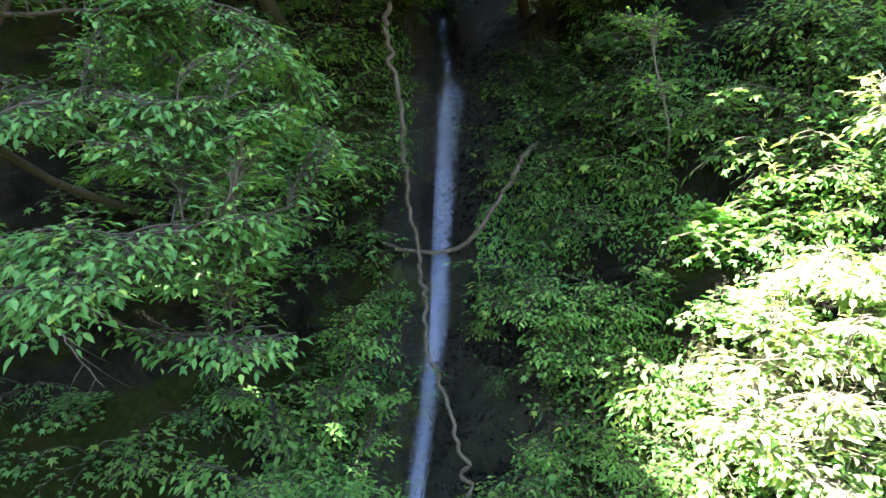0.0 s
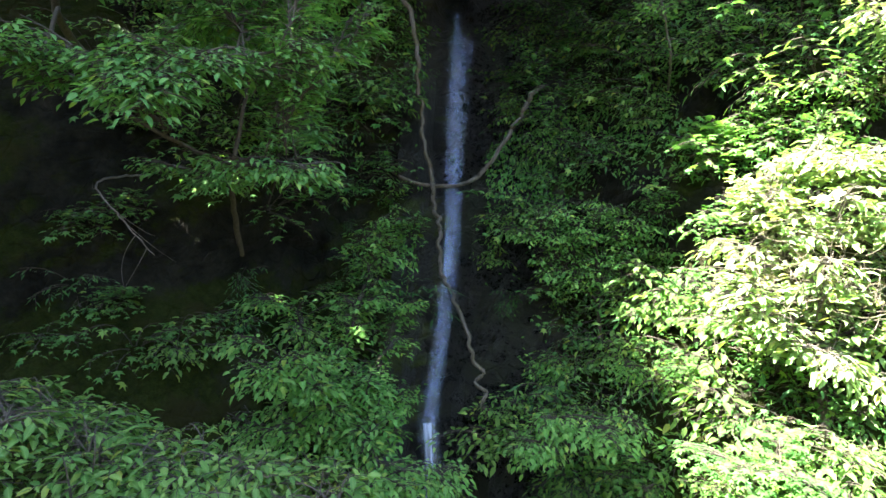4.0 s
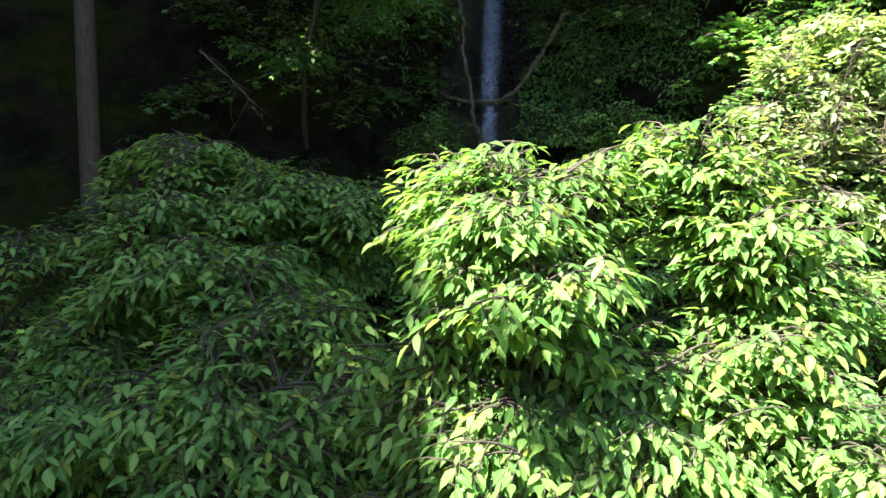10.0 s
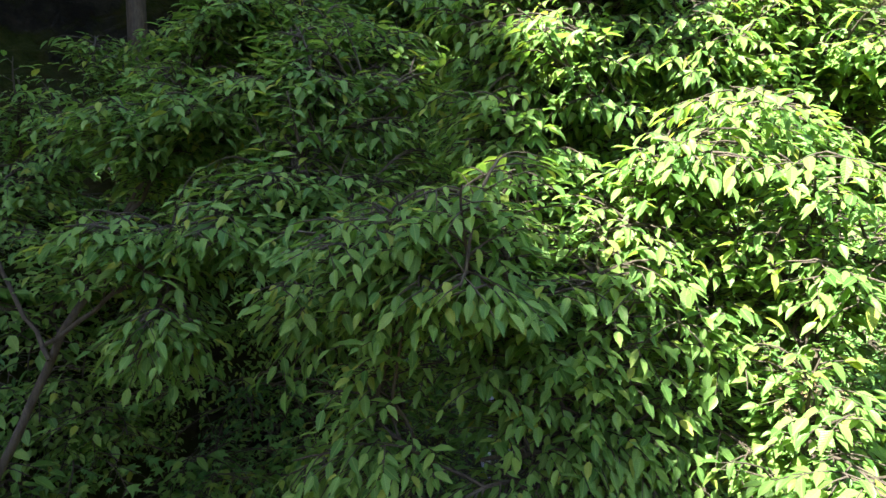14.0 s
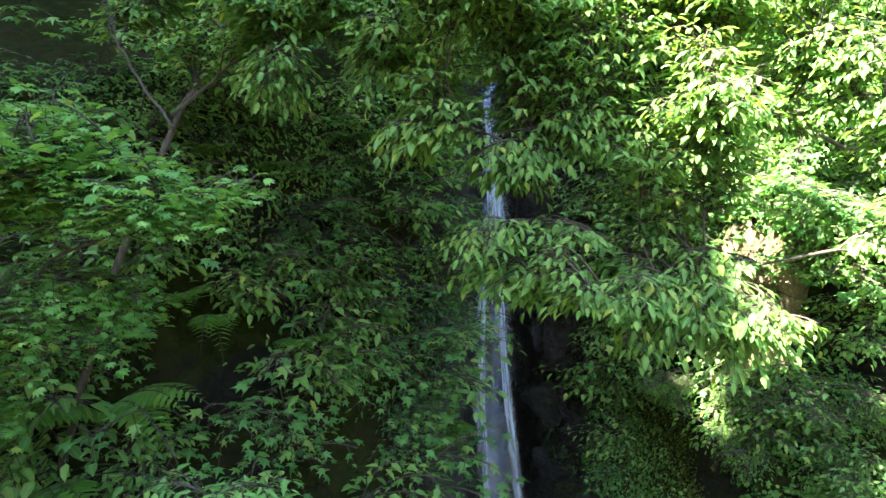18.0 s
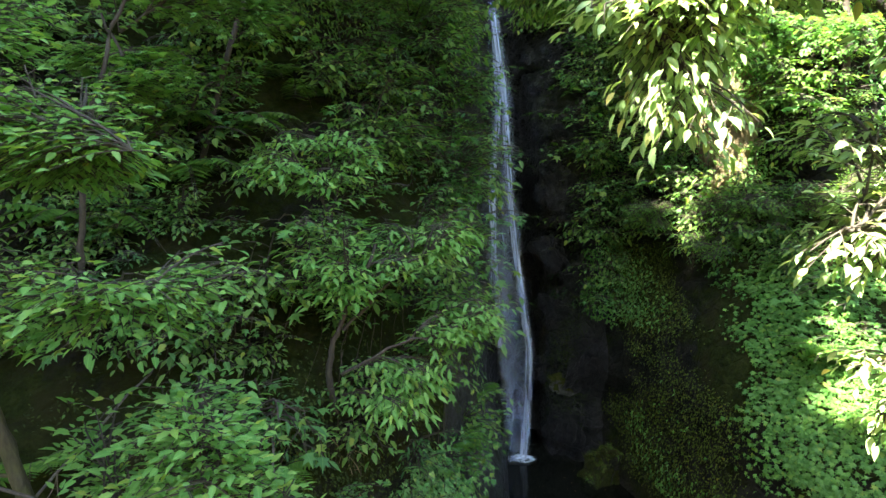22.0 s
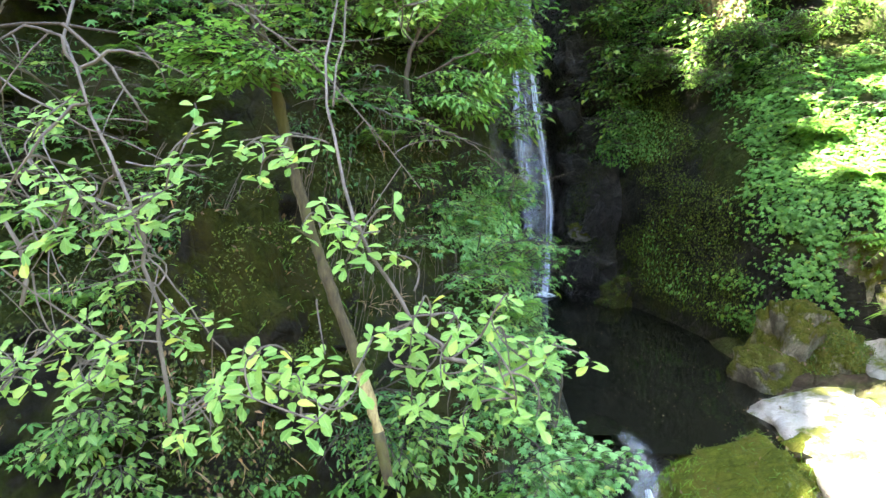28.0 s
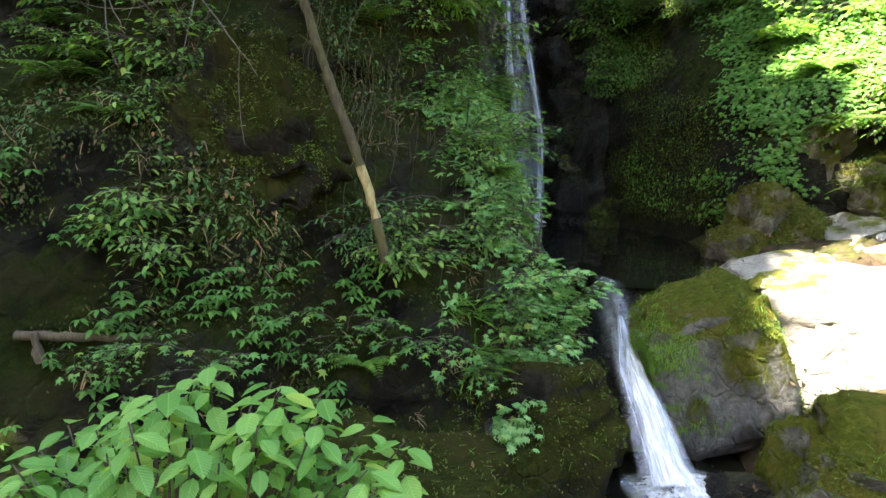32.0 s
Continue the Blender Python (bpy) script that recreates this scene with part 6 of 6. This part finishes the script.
def fallen_log():
    a, e = np.array((-5.4, -9.2, 0.06)), np.array((-4.45, -8.98, -0.02))
    root = tagged(empty("fallen_log", a), "rotten fallen log with a broken stump among litter", "log")
    line = np.array([a + (e - a) * q / 19 + (0, 0, 0.02 * noise.noise(Vector((q * 0.4, 2, 0)))) for q in range(20)])
    mesh_object("trunk", *knotty([(line, 0.040, 0.030)], 12, 0.016), ROOT, root, smooth=True)
    s = np.array([(-5.2 - 0.05 * q / 9, -9.22, -0.15 + 0.24 * q / 9) for q in range(10)])
    mesh_object("stump", *knotty([(s, 0.040, 0.030)], 12, 0.02), ROOT, root, smooth=True)


fallen_log()


def hanging_roots(x, z, count, length):
    """Roots and dry stems that hang from an overhang of the bank."""
    p, n = cliff(x, z)
    root = tagged(empty("hanging_roots", p), "brown roots and dry stems hanging from the bank", "roots", "roots on the bank")
    for q in range(count):
        s, m = cliff(x + rng.normal(0, 0.22), z + rng.normal(0, 0.12))
        h = length * rng.uniform(0.4, 1.15)
        k = rng.uniform(0, 50)
        line = [s - m * 0.03]
        for w in np.linspace(0.1, 1, 12):
            g = s[2] - h * w
            c = cliff(s[0], g)[0][1]
            line.append((s[0] + 0.06 * noise.noise(Vector((k, w * 3, 0))) + 0.05 * w * noise.noise(Vector((k, 9, w * 5))), min(s[1] - 0.12 * min(1, w * 4), c - 0.03) - 0.04 * noise.noise(Vector((k, 4, w * 4))), g))
        r = rng.uniform(0.0025, 0.007)
        mesh_object("strand", *tubes([(smooth_line(line, 24), r, r * 0.35)], 5), ROOT, root, smooth=True)


for x, z, count, length in ((-3.1, 2.6, 18, 1.4), (-3.35, 3.2, 14, 1.5), (-2.9, 2.0, 14, 1.0), (-4.0, 2.7, 9, 1.5), (-4.6, 3.0, 7, 1.2), (-2.2, 2.2, 9, 0.9), (-1.75, 1.0, 12, 1.0), (-1.6, 3.0, 10, 1.4), (-2.4, 4.4, 10, 1.6), (-3.6, 4.8, 10, 1.6)):
    hanging_roots(x, z, count, length)
leaning_log()


def dead_branch(name, label, pts, r0, r1, forks, seed):
    """A bare hanging branch with forked twigs."""
    root = tagged(empty(name, pts[0]), label, "branch", "bare branches by the bank")
    line = smooth_line(pts, 40) + rng.normal(0, 0.006, (40, 3))
    mesh_object("stem", *tubes([(line, r0, r1)], 7), TWIG, root, smooth=True)
    for q in range(forks):
        i = int(rng.integers(8, 38))
        e = line[i] + np.array((rng.normal(0, 0.28), rng.normal(0, 0.12), rng.uniform(-0.55, 0.12)))
        side = bezier(line[i], (line[i] + e) / 2 + rng.normal(0, 0.07, 3), e, 10)
        mesh_object("side_twig", *tubes([(side, 0.004, 0.0015)], 5), TWIG, root, smooth=True)
    return root


bare = "bare grey branch with forked drooping twigs"
dead_branch("bare_branch", bare, [on_cliff(-3.2, 3.6), (-2.7, -7.2, 3.3), (-2.1, -7.4, 3.1), (-1.5, -7.4, 2.7)], 0.010, 0.003, 12, 1)
dead_branch("bare_branch", bare, [on_cliff(-4.2, 4.0), (-3.6, -8.6, 3.9), (-2.9, -8.9, 3.4), (-2.3, -8.9, 2.7)], 0.010, 0.003, 14, 2)
dead_branch("bare_branch", bare, [on_cliff(-4.8, 2.6), (-4.3, -9.6, 2.9), (-3.6, -9.9, 2.5), (-3.1, -10.0, 1.9)], 0.010, 0.003, 12, 3)
dead_branch("bare_branch", bare, [on_cliff(-5.6, 3.4), (-5.0, -9.4, 3.6), (-4.4, -9.7, 3.0), (-4.0, -9.8, 2.2)], 0.010, 0.003, 12, 4)
dead_branch("bare_branch", "bare dead branch leaning in the shade of the upper slope", [on_cliff(-4.7, 12.6), (-4.3, 0.6, 12.5), (-3.8, 0.2, 12.15), (-3.4, 0.1, 11.8)], 0.014, 0.005, 5, 5)

# ---- broad-leaved shrub below the last stretch of the way ----
def make_near_shrub():
    root = tagged(empty("broadleaf_shrub", (-3.3, -11.0, -2.2)), "fresh green shrub with broad oval leaves", "shrub")
    leaves, wood = Leaves(), []
    for q in range(75):
        tip = np.array((rng.uniform(-4.3, -2.15), rng.uniform(-11.3, -10.5), 0)) 
        tip[2] = 0.48 - 0.45 * abs(tip[0] + 3.0) ** 1.4 - rng.uniform(0, 0.45)
        base = np.array((-3.3 + rng.normal(0, 0.12), -11.0 + rng.normal(0, 0.1), -2.2))
        wood.append((bezier(base, (base + tip) / 2 + UP * 0.5, tip, 12), 0.012, 0.004))
        w0 = rng.uniform(0, 6)
        for w in range(9):
            b = w0 + w * 2.4
            d = np.array((math.cos(b), math.sin(b), -0.15 - 0.05 * w))
            leaves.add(tip + d * 0.02 - UP * 0.025 * w, d, UP + d * 0.35 + rng.normal(0, 0.15, 3), rng.uniform(0.10, 0.17))
    tagged(mesh_object("stem_mass", *tubes(wood, 5), BARK, root, smooth=True), kind="stuff")
    order = np.argsort([-p[2] for p in leaves.p])
    leaves.singles(BROAD_LEAF, root, order[:250])
    keep = np.ones(len(leaves.p), bool)
    keep[order[:250]] = False
    leaves.mesh("foliage", BROAD, LEAF_FRESH, root, keep=keep)


BROAD = blade(0.62, [(0, 0), (0.14, 0.62), (0.42, 1.0), (0.72, 0.78), (0.9, 0.3), (1.0, 0)], 0.10, 0.18)
BROAD_LEAF = shape_mesh("broad_leaf", BROAD, LEAF_FRESH_ONE)
make_near_shrub()


# ---- grass and moss tufts on the rocks, litter ----
def rock_points(ob, where):
    """Places and normals on a rock that satisfy a test of both."""
    m = np.array(ob.matrix_basis)
    n = len(ob.data.vertices)
    co, no = np.zeros(n * 3), np.zeros(n * 3)
    ob.data.vertices.foreach_get("co", co)
    ob.data.vertices.foreach_get("normal", no)
    co = co.reshape(-1, 3) @ m[:3, :3].T + m[:3, 3]
    no = unit(no.reshape(-1, 3) @ np.linalg.inv(m[:3, :3]))
    ok = np.array([where(p, q) for p, q in zip(co, no)])
    return co[ok], no[ok]


ROCKS = [o for o in scene.objects if o.parent is None and o.name.split(".")[0] in ("boulder", "bedrock_slab", "rock_bulge")]


def tufts(name, label, ob, count, where, length, hang, material, category):
    p, n = rock_points(ob, where)
    if not len(p):
        return
    leaves = Leaves()
    for q in rng.integers(0, len(p), count):
        d = n[q] * 0.45 + rng.normal(0, 0.35, 3) - UP * hang
        leaves.add(p[q] + rng.normal(0, 0.02, 3) - n[q] * 0.005, d, n[q] + UP * 0.5 + rng.normal(0, 0.2, 3), length * rng.uniform(0.5, 1.2))
    tagged(leaves.mesh(name, STRAP if category == "grass" else OVAL_LOW, material, None), label, category, kind="stuff")


for rock in ROCKS:
    c = rock.matrix_basis.translation
    if rock.name == "boulder":
        tufts("grass", "green grass hanging over the boulder by the cascade", rock, 5600, lambda p, q: p[0] < 0.40 - 0.42 * (p[2] + 0.1) and q[1] < 0.6 and p[2] > -1.35 and noise.noise(Vector(p) * 3) > -0.25, 0.075, 0.85, LEAF_GRASS, "grass")
    if "mossy" in rock["label"] or rock.name.startswith("rock_bulge"):
        tufts("grass", "thin grass on the mossy rock", rock, 420, lambda p, q: q[2] > 0.1 and noise.noise(Vector(p) * 1.7) > 0.0, 0.09, 0.1, LEAF_FERN, "grass")
        tufts("moss", "short green moss on the rock", rock, 5500, lambda p, q: q[2] > -0.1 and noise.noise(Vector(p) * 2.5) > -0.12, 0.030, 0.0, LEAF_MOSS_LIT, "moss")
    tufts("leaf_litter", "dead brown leaves lying on the rock", rock, 260 if c.x < 0 else 60, lambda p, q: q[2] > 0.55, 0.05, -0.1, LEAF_DRY, "litter")


def ground_litter():
    leaves = Leaves()
    for q in range(2600):
        x, y = rng.uniform(-6.5, 5.5), rng.uniform(-12.5, -6.0)
        if -0.8 < x < 1.2:
            continue
        leaves.add((x, y, ground_z(x, y) + 0.07), rng.normal(0, 1, 3) * (1, 1, 0.15), UP + rng.normal(0, 0.4, 3), rng.uniform(0.04, 0.08))
    tagged(leaves.mesh("leaf_litter", OVAL_LOW, LEAF_DRY, None), "dead brown leaves on the stream bank", "litter", kind="stuff")


ground_litter()


def floating_leaves():
    """Small dead leaves and petals adrift on the pool."""
    leaves = Leaves()
    for q in range(230):
        y = rng.uniform(-6.5, -0.4)
        x = rng.uniform(-0.25, np.interp(y, [-6.5, -4.5, -0.4], [1.2, 1.6, 1.0]))
        leaves.add((x, y, 0.012), rng.normal(0, 1, 3) * (1, 1, 0.02), UP, rng.uniform(0.012, 0.040))
    tagged(leaves.mesh("floating_leaves", OVAL_LOW, LEAF_DRY, None), "small pale leaves floating on the dark pool", "litter", kind="stuff")


def crevice_litter():
    """Fallen leaves heaped between the boulder by the cascade and the slab."""
    leaves = Leaves()
    for q in range(420):
        u = rng.random()
        p = np.array((1.32, -6.5, -0.02)) * (1 - u) + np.array((1.42, -7.75, -0.80)) * u
        leaves.add(p + rng.normal(0, 1, 3) * (0.07, 0.07, 0.03), rng.normal(0, 1, 3) * (1, 1, 0.4), UP - (0, 0.4, 0) + rng.normal(0, 0.5, 3), rng.uniform(0.035, 0.07))
    tagged(leaves.mesh("leaf_litter", OVAL_LOW, LEAF_DRY, None), "dead brown leaves caught beside the sunlit slab", "litter", kind="stuff")


floating_leaves()
crevice_litter()
